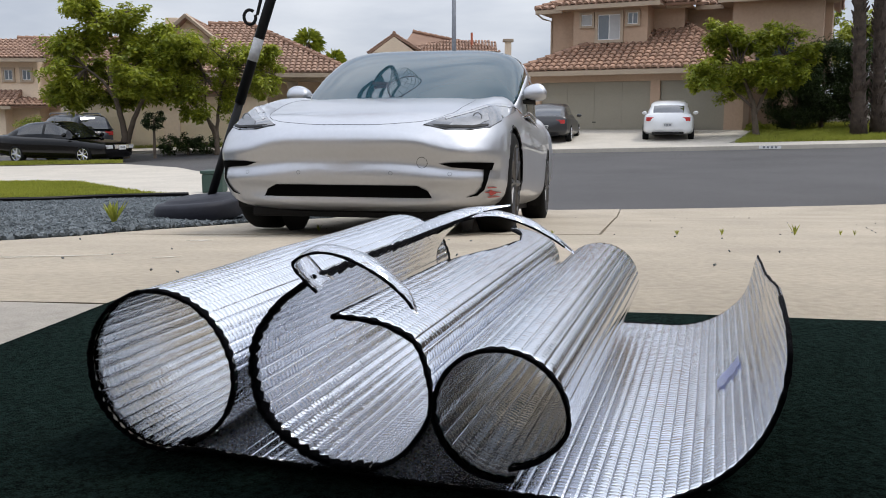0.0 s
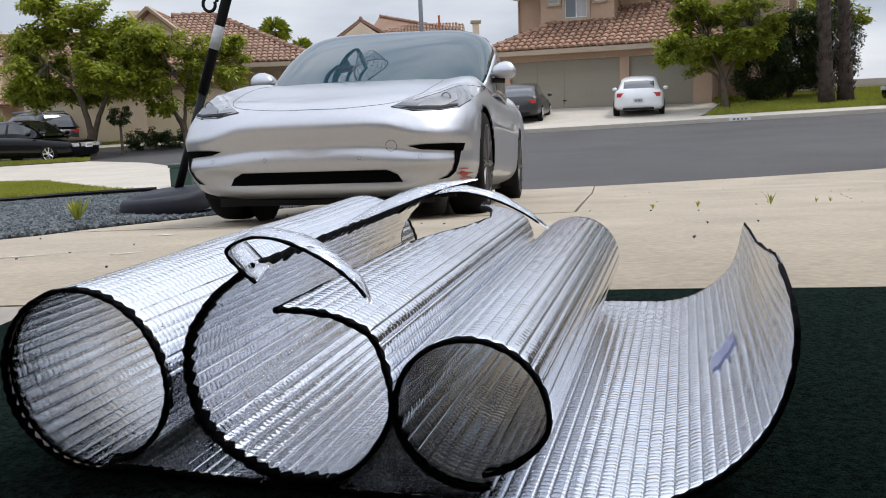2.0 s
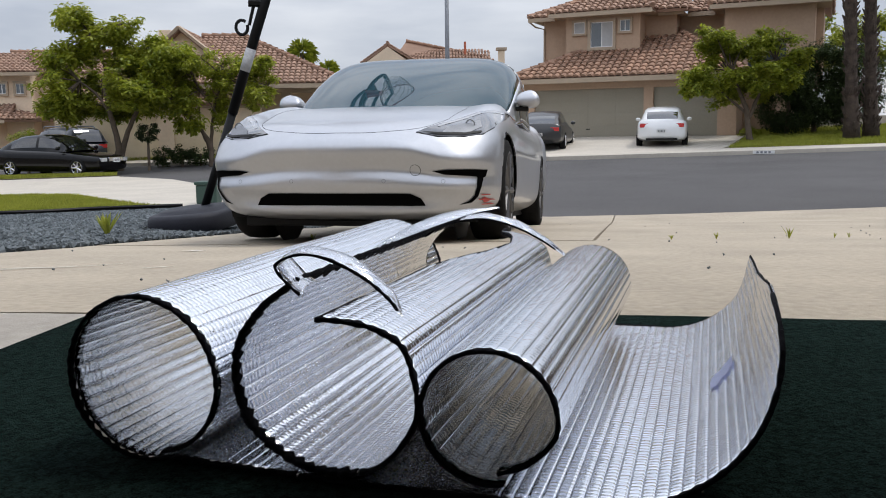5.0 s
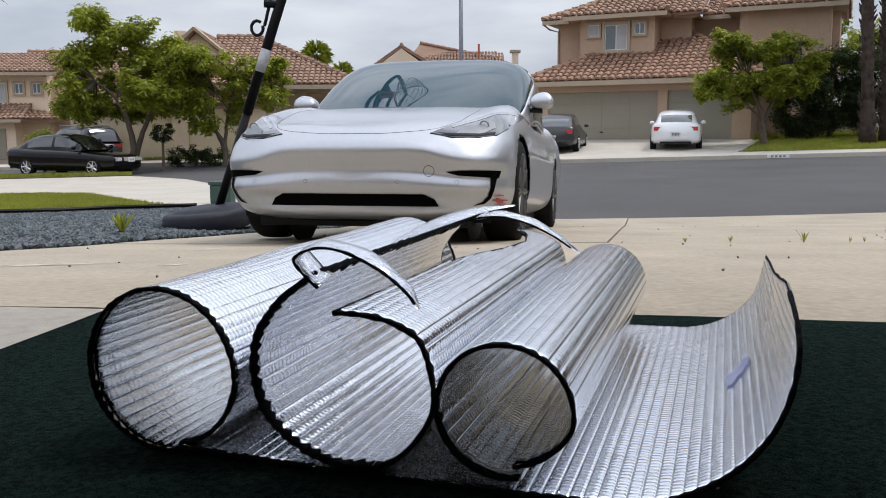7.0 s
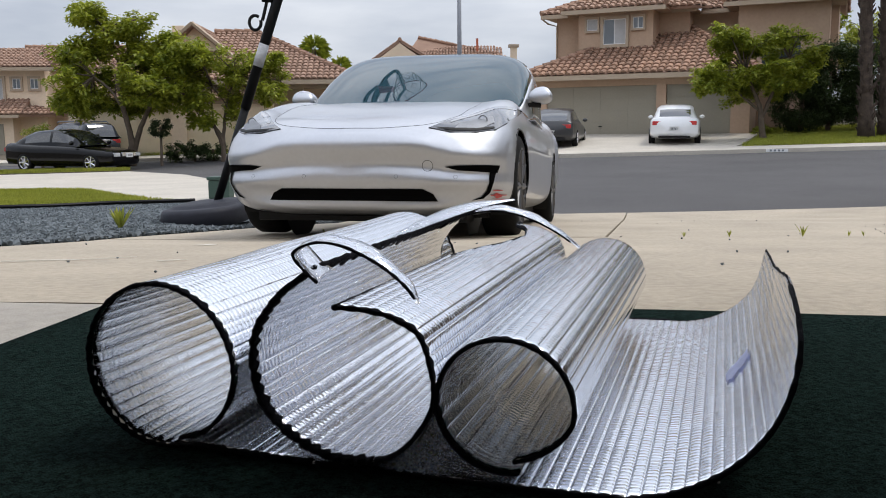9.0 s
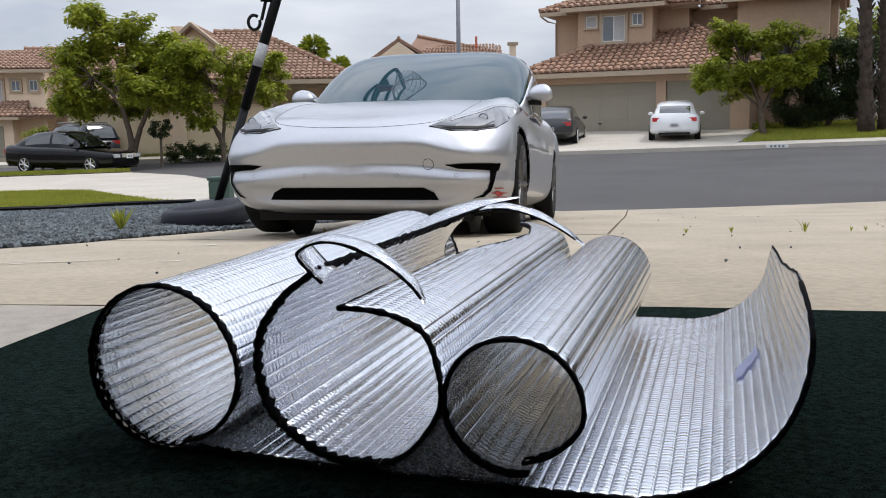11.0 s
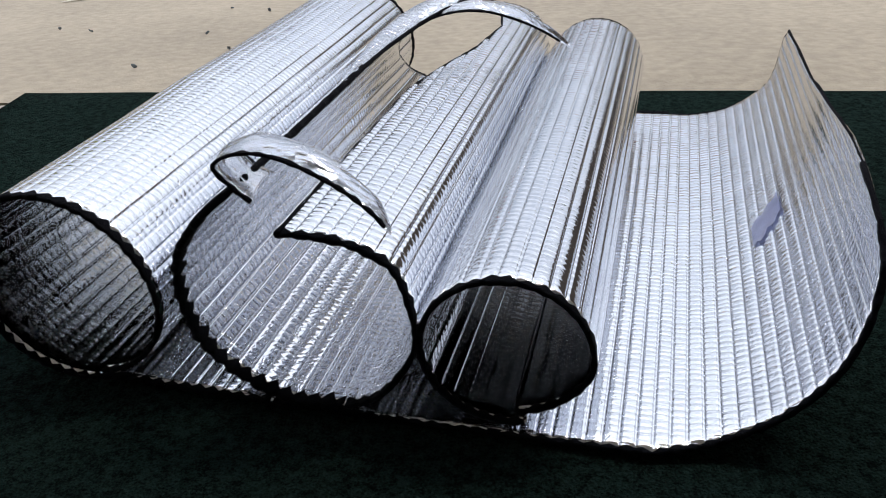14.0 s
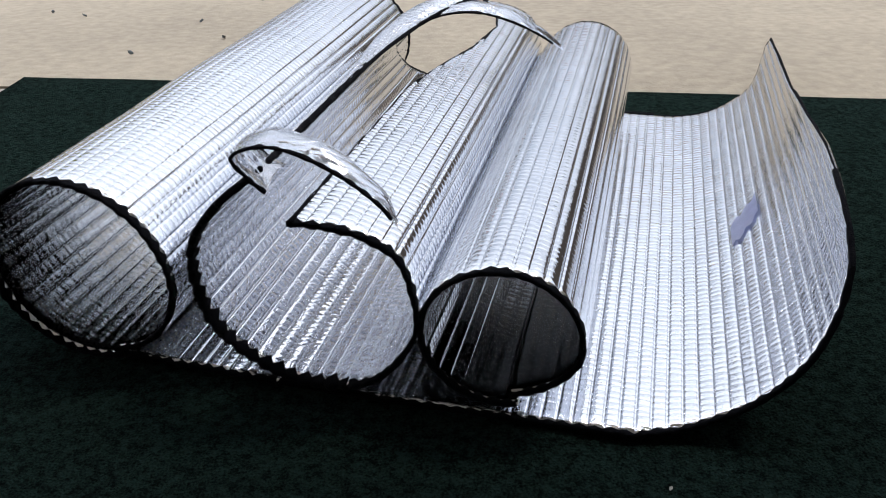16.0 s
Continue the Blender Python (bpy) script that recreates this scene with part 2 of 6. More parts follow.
def ground_sheet(name, outline, material, lift, label, category, thick=0.0, step=0.6, kind="structure"):
    """A sheet over the convex or simple outline, draped on the ground; with a skirt where it is thick."""
    bm = bmesh.new()
    vs = [bm.verts.new((x, y, 0)) for x, y in outline]
    bm.faces.new(vs)
    xs, ys = [p[0] for p in outline], [p[1] for p in outline]
    for c, axis in ((xs, 0), (ys, 1)):
        k = math.ceil(min(c) / step + 0.01)
        while k * step < max(c):
            no = (1, 0, 0) if axis == 0 else (0, 1, 0)
            co = (k * step + 0.0013, 0, 0) if axis == 0 else (0, k * step + 0.0013, 0)
            bmesh.ops.bisect_plane(bm, geom=bm.verts[:] + bm.edges[:] + bm.faces[:], plane_co=co, plane_no=no)
            k += 1
    if thick:
        r = bmesh.ops.extrude_face_region(bm, geom=bm.faces[:])
        for e in r["geom"]:
            if isinstance(e, bmesh.types.BMVert):
                e.co.z = 1.0
    for v in bm.verts:
        top = v.co.z > 0.5 or not thick
        v.co.z = gz(v.co.x, v.co.y) + (lift if top else lift - thick)
    bmesh.ops.recalc_face_normals(bm, faces=bm.faces[:])
    return tagged(link(name, bm, material), label, category, kind=kind)


def open_ground():
    """The one sheet that reaches the horizon, just under everything."""
    xs = [-900, -300, -80, -40, -30, -24, -19, -12, -6, -2.9, -1.9, 0, 5, 12, 20, 29, 40, 80, 300, 900]
    ys = [-300, -60, -6, 1.0, 1.8, 3, 5.3, 7, 8, 9, 10.5, 12, 14, 18, 22, 27, 33, 40, 60, 90, 200, 1500]
    bm = bmesh.new()
    g = [[bm.verts.new((x, y, gz(x, y) - 0.2)) for x in xs] for y in ys]
    for j in range(len(ys) - 1):
        for i in range(len(xs) - 1):
            bm.faces.new((g[j][i], g[j][i + 1], g[j + 1][i + 1], g[j + 1][i]))
    tagged(link("ground", bm, M_EARTH), "bare brown earth under the neighbourhood", "ground", kind="structure")


open_ground()

# garage floor, driveway slabs, pavement, road
ground_sheet("garage_floor", [(-5.5, -3.0), (5.5, -3.0), (5.5, 0.972), (-5.5, 2.402)], M_SLAB, 0.0, "smooth grey concrete garage slab", "floor", thick=0.12)
ground_sheet("driveway_1", [(-2.95, 2.082), (5.2, 1.023), (5.0, 5.0), (2.4, 5.12), (0.95, 5.29), (-2.15, 5.45)], M_CONC, 0.0, "weathered beige concrete driveway slab with a rough broomed finish", "driveway", thick=0.12, step=0.35)
ground_sheet("driveway_2", [(-2.14, 5.465), (0.94, 5.305), (2.1, 10.18), (1.36, 10.13), (-1.04, 9.5)], M_CONC, 0.002, "pale concrete driveway apron slab", "driveway", thick=0.12, step=0.5)
ground_sheet("driveway_3", [(0.956, 5.305), (2.4, 5.135), (5.0, 5.015), (9.0, 5.2), (9.0, 11.28), (5.35, 10.58), (3.05, 10.25), (2.115, 10.19)], M_CONC, -0.002, "pale concrete driveway apron slab with a dark joint", "driveway", thick=0.12, step=0.5)
ground_sheet("gravel_bed", [(-2.98, 1.9), (-2.17, 5.45), (-1.06, 9.5), (-1.6, 11.0), (-3.3, 11.1), (-3.7, 11.0), (-4.4, 10.8), (-5.1, 10.2), (-6.5, 9.6), (-16, 8.5), (-16, 1.9)], M_EARTH, -0.02, "dark soil under slate gravel", "ground", thick=0.1)
ground_sheet("lawn", [(-3.35, 11.15), (-3.8, 11.55), (-4.8, 13.0), (-6.75, 16.2), (-7.9, 17), (-9.3, 17.5), (-18, 18), (-18, 8.4), (-6.5, 9.65), (-5.13, 10.25), (-4.42, 10.85), (-3.72, 11.07)], M_EARTH, 0.0, "soil under a green lawn", "lawn", thick=0.1)
ground_sheet("pavement", [(-1.05, 9.52), (1.36, 10.15), (-0.5, 11.2), (-3.5, 16), (-6.2, 21.9), (-7.5, 24.2), (-10.3, 27.4), (-12.5, 27.7), (-24, 29.5), (-24, 18.3), (-18, 18.1), (-9.3, 17.55), (-7.85, 17.05), (-6.7, 16.25), (-4.75, 13), (-3.75, 11.57), (-3.3, 11.18), (-1.6, 11.05)], M_WALK, 0.0, "pale smooth concrete neighbouring driveway and pavement", "pavement", thick=0.12)
ground_sheet("verge", [(-24, 29.6), (-12.5, 27.8), (-10.3, 27.5), (-10.5, 28.2), (-13.9, 30.0), (-24, 30.4)], M_EARTH, 0.02, "soil under a mown grass verge", "lawn", thick=0.12)
far_kerb = [(60, 18), (28, 23.5), (13.3, 26.2), (8.73, 26.8), (3.73, 27.7), (-7.5, 32), (-11, 33.2), (-60, 38)]
ground_sheet("road", [(-60, 25), (-24.1, 29), (-24.1, 30.5), (-13.9, 30.1), (-10.4, 28.25), (-10.2, 27.4), (-7.4, 24.2), (-6.1, 21.9), (-3.4, 16), (-0.4, 11.22), (1.4, 10.17), (3.05, 10.27), (5.35, 10.6), (9, 11.3), (60, 14)] + far_kerb, M_ROAD, -0.045, "worn dark grey asphalt street", "road", thick=0.05, step=2.0)
ground_sheet("far_pavement", far_kerb + [(-60, 40), (-11, 34.6), (-7, 33.4), (4.2, 29.6), (9, 28.8), (13.5, 28), (28, 25.5), (60, 21)], M_WALK, 0.08, "concrete kerb and pavement across the street", "pavement", thick=0.2, step=2.0)
ground_sheet("far_driveway", [(-2, 31.45), (4.2, 29.63), (9.6, 28.72), (12.4, 34.2), (3.8, 38.4), (0, 39)], M_WALK, 0.075, "pale concrete driveway in front of a double garage", "driveway", thick=0.2, step=2.0)
ground_sheet("far_lawn", [(9.75, 28.7), (13.5, 28.05), (28, 25.55), (60, 21.1), (60, 60), (12.55, 60), (12.55, 34.2)], M_EARTH, 0.06, "soil under a front lawn", "lawn", thick=0.2, step=2.0)
ground_sheet("left_yard", [(-60, 40.1), (-11, 34.7), (-7, 33.5), (-2.1, 31.5), (-0.1, 39), (3.3, 39), (3, 60), (-60, 60)], M_EARTH, 0.06, "front yard ground across the street", "lawn", thick=0.2, step=2.0)

# the garage that the camera stands in: its open front, side walls, ceiling and back wall
tagged(link("wall_back", boxm(-3.4, 2.7, -3.0, -2.8, -0.1, 2.7), M_WALLIN), "plain painted back wall of the garage", "wall", kind="structure")
tagged(link("wall_left", boxm(-3.4, -3.2, -2.8, 1.15, -0.1, 2.7), M_WALLIN), "plain painted side wall of the garage", "wall", kind="structure")
tagged(link("wall_right", boxm(2.5, 2.7, -2.8, 1.15, -0.1, 2.7), M_WALLIN), "plain painted side wall of the garage", "wall", kind="structure")
tagged(link("ceiling", boxm(-3.4, 2.7, -3.0, 1.15, 2.7, 2.85), M_WALLIN), "plain painted garage ceiling", "ceiling", kind="structure")
tagged(link("wall_front_left", boxm(-5.5, -2.75, 1.15, 1.35, -0.1, 2.85), M_STUCCO2), "stucco pier beside the garage opening", "wall", kind="structure")
tagged(link("wall_front_right", boxm(2.1, 5.5, 1.15, 1.35, -0.1, 2.85), M_STUCCO2), "stucco pier beside the garage opening", "wall", kind="structure")
tagged(link("wall_front_header", boxm(-2.75, 2.1, 1.15, 1.35, 2.35, 2.85), M_STUCCO2), "stucco header over the garage opening", "wall", kind="structure")
# two unseen walls, added so that the rolls' flanks mirror a dark band
tagged(link("unseen_far_backdrop", boxm(21.5, 46.0, 34.0, 34.4, -0.6, 8.0), M_BACKDROP), "plain dark brown backdrop added out of view across the street for dark reflections", "wall", kind="structure")
tagged(link("unseen_side_backdrop", boxm(8.6, 8.9, 0.0, 11.5, -0.9, 4.6), M_BACKDROP), "plain dark brown backdrop added out of view on the right for dark reflections", "wall", kind="structure")

# carpet
def carpet():
    t = thing("outdoor_carpet", "dark green ribbed outdoor carpet lying on the garage floor", "carpet")
    bm = bmesh.new()
    c0 = Vector((-0.625, 1.80, 0))
    ex, ey = Vector((1.0, -0.155, 0)).normalized(), Vector((-0.155, -1.0, 0)).normalized()
    n, mrow = 60, 40
    def p(i, j, z):
        q = c0 + ex * (2.6 * i / n) + ey * (2.3 * j / mrow)
        return (q.x, q.y, z + 0.0015 * noise.noise(q * 6))
    top = [[bm.verts.new(p(i, j, 0.010)) for i in range(n + 1)] for j in range(mrow + 1)]
    low = [[bm.verts.new(p(i, j, 0.0005)) if i in (0, n) or j in (0, mrow) else None for i in range(n + 1)] for j in range(mrow + 1)]
    for j in range(mrow):
        for i in range(n):
            bm.faces.new((top[j][i], top[j + 1][i], top[j + 1][i + 1], top[j][i + 1]))
    for i in range(n):
        bm.faces.new((top[0][i], top[0][i + 1], low[0][i + 1], low[0][i]))
        bm.faces.new((top[mrow][i + 1], top[mrow][i], low[mrow][i], low[mrow][i + 1]))
    for j in range(mrow):
        bm.faces.new((top[j + 1][0], top[j][0], low[j][0], low[j + 1][0]))
        bm.faces.new((top[j][n], top[j + 1][n], low[j + 1][n], low[j][n]))
    part("carpet_top", bm, M_CARPET, t, smooth=True)
carpet()


# ---- the rolled reflective sunshades ----
L0 = 0.885      # where the near rims lie along the rolls' axis


def at_roll(b, l, z):
    return AX * (L0 + l) + BX * b + Vector((0, 0, z))


def resample(pts, step):
    pts = np.array(pts)
    d = np.concatenate(([0], np.cumsum(np.linalg.norm(np.diff(pts, axis=0), axis=1))))
    n = int(d[-1] / step) + 1
    s = np.linspace(0, d[-1], n)
    return s, np.stack([np.interp(s, d, pts[:, 0]), np.interp(s, d, pts[:, 1])], 1)




def foil_sheet(parent, prof, l_near, l_far, s_max=None, shift=None, seed=0, nl=84, wrinkle=0.0002, label="crinkled silver bubble foil", material=None, inner=None):
    """A ribbed sheet: the profile across (b, z), swept along the rolls' axis between l_near(u) and l_far(u)."""
    s, P = resample(prof, PITCH / 12)
    T = np.gradient(P, axis=0)
    T /= np.linalg.norm(T, axis=1)[:, None]
    N = np.stack([-T[:, 1], T[:, 0]], 1)
    S = s[-1]
    n = len(s)
    verts, uvs, faces = [], [], []
    mids = []
    for side in (1, -1):
        for i in range(n):
            rib = 0.0014 * min(1.0, 2.9 * abs(math.sin(math.pi * s[i] / PITCH))) + 0.0005 * abs(math.sin(math.pi * s[i] / PITCH))
            for j in range(nl + 1):
                v = j / nl
                u = s[i] / S
                l = l_near(u) + (l_far(u) - l_near(u)) * v
                k = i
                b, z, nb, nz = P[k, 0], P[k, 1], N[k, 0], N[k, 1]
                if s_max:
                    cut = s_max(l) * S
                    q = min(s[i], cut)
                    k = min(n - 1, int(q / S * (n - 1)))
                    b, z, nb, nz = P[k, 0], P[k, 1], N[k, 0], N[k, 1]
                if shift:
                    db, dz = shift(s[k] / S, l)
                    b, z = b + db, z + dz
                w = noise.noise((s[k] * 34 + seed, l * 60, seed * 1.7))
                w2 = noise.noise((s[k] * 9 + seed, l * 7, seed))
                edge = min(1.0, 0.12 + min(v, 1 - v) * (l_far(u) - l_near(u)) / 0.009)
                d = side * (0.0010 + rib * edge * (0.8 + 0.4 * w2)) + wrinkle * w * (0.6 + 0.8 * abs(w2)) + 0.0010 * w2
                p = at_roll(b + nb * d, l, z + nz * d)
                verts.append(p)
                uvs.append((s[k] + PITCH * (300 * (side < 0) + round(seed * 100)), l))
    m = nl + 1
    off = n * m
    for i in range(n - 1):
        for j in range(nl):
            a = i * m + j
            faces.append((a, a + m, a + m + 1, a + 1))
            faces.append((off + a, off + a + 1, off + a + m + 1, off + a + m))
        a, a2 = i * m, i * m + nl
        faces.append((a, off + a, off + a + m, a + m))
        faces.append((a2, a2 + m, off + a2 + m, off + a2))
    for j in range(nl):
        for a in (j, (n - 1) * m + j):
            faces.append((a, a + 1, off + a + 1, off + a) if a == j else (a, off + a, off + a + 1, a + 1))
    me = bpy.data.meshes.new("foil")
    me.from_pydata(verts, [], faces)
    me.materials.append(material or M_FOIL)
    if inner:      # (material, side, from which share of the width)
        me.materials.append(inner[0])
        idx_m = np.zeros(len(faces), dtype=np.int32)
        q = 0
        for i in range(n - 1):
            if s[i] / S >= inner[2]:
                idx_m[q + (0 if inner[1] > 0 else 1):q + 2 * nl:2] = 1
            q += 2 * nl + 2
        me.polygons.foreach_set("material_index", idx_m)
    layer = me.uv_layers.new(name="metres")
    idx = np.empty(len(me.loops), dtype=np.int32)
    me.loops.foreach_get("vertex_index", idx)
    layer.data.foreach_set("uv", np.array(uvs, dtype=np.float32)[idx].ravel())
    me.validate()
    me.shade_smooth()
    ob = new("foil", me)
    ob.parent = parent
    tagged(ob, label)
    return s, P, N, S


def binding(parent, line, width=0.0046, thick=0.0018, seed=0.0, nxt=None):
    """Black fabric tape folded over an edge: a flattened band along the line of points, pinched at the ribs."""
    bm = bmesh.new()
    line = [Vector(p) for p in line]
    rings = []
    run = 0.0
    for i, p in enumerate(line):
        d = (line[min(i + 1, len(line) - 1)] - line[max(i - 1, 0)]).normalized()
        if i:
            run += (p - line[i - 1]).length
        inner = (nxt[i] if nxt else AX)
        a = (inner - d * inner.dot(d)).normalized()
        c = d.cross(a).normalized()
        wob = 1 + 0.6 * math.sin(2 * math.pi * run / PITCH) + 0.7 * noise.noise((run * 60, seed, 0))
        w, t = width * wob, thick * (1 + 0.4 * noise.noise((run * 90, seed, 3)))
        ring = []
        for ca, cc in ((-0.3, -0.5), (-0.42, 0), (-0.3, 0.5), (0.7, 0.62), (0.95, 0.35), (0.95, -0.35), (0.7, -0.62)):
            ring.append(bm.verts.new(p + a * (ca * w) + c * (cc * t * 2)))
        rings.append(ring)
    for r0, r1 in zip(rings, rings[1:]):
        for k in range(7):
            bm.faces.new((r0[k], r0[(k + 1) % 7], r1[(k + 1) % 7], r1[k]))
    bm.faces.new(rings[0][::-1])
    bm.faces.new(rings[-1])
    bmesh.ops.recalc_face_normals(bm, faces=bm.faces[:])
    return part("edge_binding", bm, M_BIND, parent, "black fabric edge binding", smooth=True)


def along(P, S, s, l_of, step=3, lo=0.0, hi=1.0, shift=None):
    out = []
    for i in range(0, len(s), step):
        u = s[i] / S
        if lo <= u <= hi:
            l = l_of(u)
            db, dz = shift(u, l) if shift else (0, 0)
            out.append(at_roll(P[i, 0] + db, l, P[i, 1] + dz))
    return out


# flat shade whose end curls up on one side and rolls into a tube on the other
def arc(cx, cz, rx, rz, a0, a1, n=60):
    return [(cx + rx * math.cos(radians(a0 + (a1 - a0) * i / n)), cz + rz * math.sin(radians(a0 + (a1 - a0) * i / n))) for i in range(n + 1)]


def main_shade():
    t = thing("rolled_sunshade", "silver bubble foil sunshade, one end rolled, the other curling up", "sunshade", "rolled sunshades")
    flap = arc(-0.14, 0.148, 0.13, 0.13, 12, -90)
    base = [(-0.14 - 0.43 * k / 40, 0.018 - 0.004 * math.sin(math.pi * k / 40)) for k in range(1, 40)]
    ring = arc(-0.600, 0.0950, 0.0845, 0.082, -75, -436, 120)
    ring = [(x, z + (0.007 * max(0, (k - 95) / 25))) for k, (x, z) in enumerate(ring)]
    prof = flap + base + ring
    s, P = resample(prof, PITCH / 7)
    S = s[-1]
    s_flap = 0.13 * radians(102)
    def near_l(u):
        th = 102 - u * S / 0.13 * 57.3      # angle up the curl, 12 past vertical
        return interp(102 - (102 - max(-1, th)), (-1, 0, 22, 45, 60, 75, 90, 97, 102), (0.0, 0.002, 0.017, 0.028, 0.036, 0.050, 0.068, 0.10, 0.17))
    def far_l(u):
        th = 102 - u * S / 0.13 * 57.3
        if th < 0:
            return interp(u, (s_flap / S, 0.5, 1.0), (0.675, 0.69, 0.70))
        return interp(th, (0, 15, 40, 58, 66, 73, 79, 84, 86, 88, 95, 102), (0.675, 0.672, 0.655, 0.645, 0.66, 0.685, 0.695, 0.68, 0.60, 0.47, 0.33, 0.22))
    s, P, N, S = foil_sheet(t, prof, near_l, far_l, seed=1.3, nl=84, inner=(M_FOIL_BRIGHTENED, -1, 0.52))
    binding(t, along(P, S, s, near_l, hi=0.44), width=0.0030, thick=0.0020, seed=1)
    binding(t, along(P, S, s, near_l, lo=0.44), seed=1.5)
    binding(t, along(P, S, s, far_l, hi=0.2), width=0.0022, thick=0.0009, seed=2)
    binding(t, along(P, S, s, far_l, lo=0.2), seed=2.5)
    n = 40
    l0, l1 = near_l(0), far_l(0)
    out = [at_roll(P[0, 0], l0 + (l1 - l0) * k / n, P[0, 1]) for k in range(n + 1)]
    binding(t, out, width=0.0014, thick=0.0007, seed=3, nxt=[Vector((0, 0, -1))] * (n + 1))
    binding(t, [at_roll(P[-1, 0], near_l(1) + (far_l(1) - near_l(1)) * k / n, P[-1, 1]) for k in range(n + 1)], width=0.002, thick=0.001, seed=4, nxt=[Vector((0, 0, 1))] * (n + 1))
    # lavender fabric tag stuck on the curl
    bm = bmesh.new()
    rnd = random.Random(4)
    rows = []
    for i in range(9):
        th = radians(36 + 1.8 * i)
        row = []
        for j in range(6):
            wob = 0.004 * math.sin(i * 1.9 + j) + 0.009 * (i - 4) / 4
            row.append(bm.verts.new(at_roll(-0.14 + 0.1262 * math.sin(th), 0.280 + 0.0085 * j + wob * (1 if j in (0, 5) else 0.6) + 0.010 * (i - 4) / 4, 0.148 - 0.1262 * math.cos(th) + 0.0012 * rnd.random())))
        rows.append(row)
    for r0, r1 in zip(rows, rows[1:]):
        for j in range(5):
            bm.faces.new((r0[j], r0[j + 1], r1[j + 1], r1[j]))
    bmesh.ops.solidify(bm, geom=bm.faces[:], thickness=0.0012)
    part("tag", bm, M_TAG, t, "small torn lavender tag", smooth=True)
    return t


M_TAG = mat("lavender_tag", (0.66, 0.70, 0.93), 0.6, var=0.12, scale=90)


def mid_shade():
    t = thing("rolled_sunshade", "silver bubble foil sunshade rolled into an open tube with loose straps", "sunshade", "rolled sunshades")
    prof = spline([(-0.370, 0.220), (-0.386, 0.2225), (-0.400, 0.2195), (-0.424, 0.205), (-0.445, 0.189), (-0.467, 0.170), (-0.490, 0.139), (-0.4955, 0.102), (-0.482, 0.063), (-0.448, 0.036), (-0.405, 0.0235), (-0.358, 0.029),
                   (-0.329, 0.053), (-0.313, 0.090), (-0.324, 0.139), (-0.347, 0.156), (-0.374, 0.163), (-0.408, 0.165)], 12)
    prof = prof[42:]
    def near_l(u):
        return 0.004 * math.sin(9 * u) + interp(u, (0, 0.03, 0.06), (0.016, 0.008, 0.0))
    def far_l(u):
        return interp(u, (0, 0.1, 0.2, 0.26, 0.32, 1), (0.50, 0.535, 0.57, 0.61, 0.66, 0.675))
    def s_max(l):
        return interp(l, (0, 0.30, 0.36, 0.46, 0.56, 0.62, 0.66, 0.70), (1.0, 0.99, 0.97, 0.925, 0.905, 0.925, 0.975, 0.985))
    def shift(u, l):
        k = max(0.0, 1 - u / 0.26) ** 1.3
        return -0.001 * k * l / 0.48, 0.0
    s, P, N, S = foil_sheet(t, prof, near_l, far_l, s_max, shift, seed=5.1, nl=84)
    binding(t, along(P, S, s, near_l, shift=shift, hi=0.55), width=0.0078, thick=0.0026, seed=5)
    binding(t, along(P, S, s, near_l, shift=shift, lo=0.55), width=0.005, thick=0.0019, seed=5.5)
    binding(t, along(P, S, s, far_l, lo=0.0, hi=0.9, shift=shift), width=0.002, thick=0.0009, seed=6)
    n = 60
    lip = []
    for k in range(n + 1):
        l = 0.016 + 0.484 * k / n
        db, dz = shift(0, l)
        lip.append(at_roll(P[0, 0] + db, l, P[0, 1] + dz))
    binding(t, lip, width=0.007, thick=0.0024, seed=7, nxt=[(BX * -0.7 + Vector((0, 0, -0.7)))] * (n + 1))
    rl = []
    for k in range(n + 1):
        l = 0.70 * k / n
        i = min(len(s) - 1, int(s_max(l) * (len(s) - 1)))
        rl.append(at_roll(P[i, 0], l, P[i, 1]))
    binding(t, rl, width=0.004, thick=0.0022, seed=8, nxt=[BX] * (n + 1))
    def strap(ctrl, w0, w1, label):
        c = spline(ctrl, 10)
        bm = bmesh.new()
        rows = []
        m = len(c)
        for i in range(m):
            f = i / (m - 1)
            w = w0 + (w1 - w0) * f
            w *= min(1, 0.35 + 4 * (1 - f))
            tw = 0.004 * noise.noise((f * 7, w0 * 50, 0))
            row = []
            for k in range(6):
                g = k / 5
                row.append(bm.verts.new(at_roll(c[i][0], c[i][1] + w * g, c[i][2] + (tw + w * 0.14) * g + 0.0035 * math.sin(math.pi * g))))
            rows.append(row)
        for r0, r1 in zip(rows, rows[1:]):
            for k in range(5):
                bm.faces.new((r0[k], r0[k + 1], r1[k + 1], r1[k]))
        r = bmesh.ops.solidify(bm, geom=bm.faces[:], thickness=0.003)
        uvl = bm.loops.layers.uv.new("metres")
        for f in bm.faces:
            for lp in f.loops:
                lp[uvl].uv = (lp.vert.co.x, lp.vert.co.y)
        st = part("strap", bm, M_FOIL, t, label, smooth=True)
        binding(st, [at_roll(p[0], p[1], p[2]) for p in c[:-4]], width=0.0026, thick=0.0010, seed=w0 * 99)
    strap([(-0.425, 0.004, 0.186), (-0.437, 0.002, 0.197), (-0.447, 0.0, 0.213), (-0.425, 0.0, 0.2235), (-0.396, 0.0, 0.221), (-0.362, 0.0, 0.206), (-0.338, 0.002, 0.187), (-0.326, 0.004, 0.170)], 0.040, 0.015, "loose silver foil closing strap")
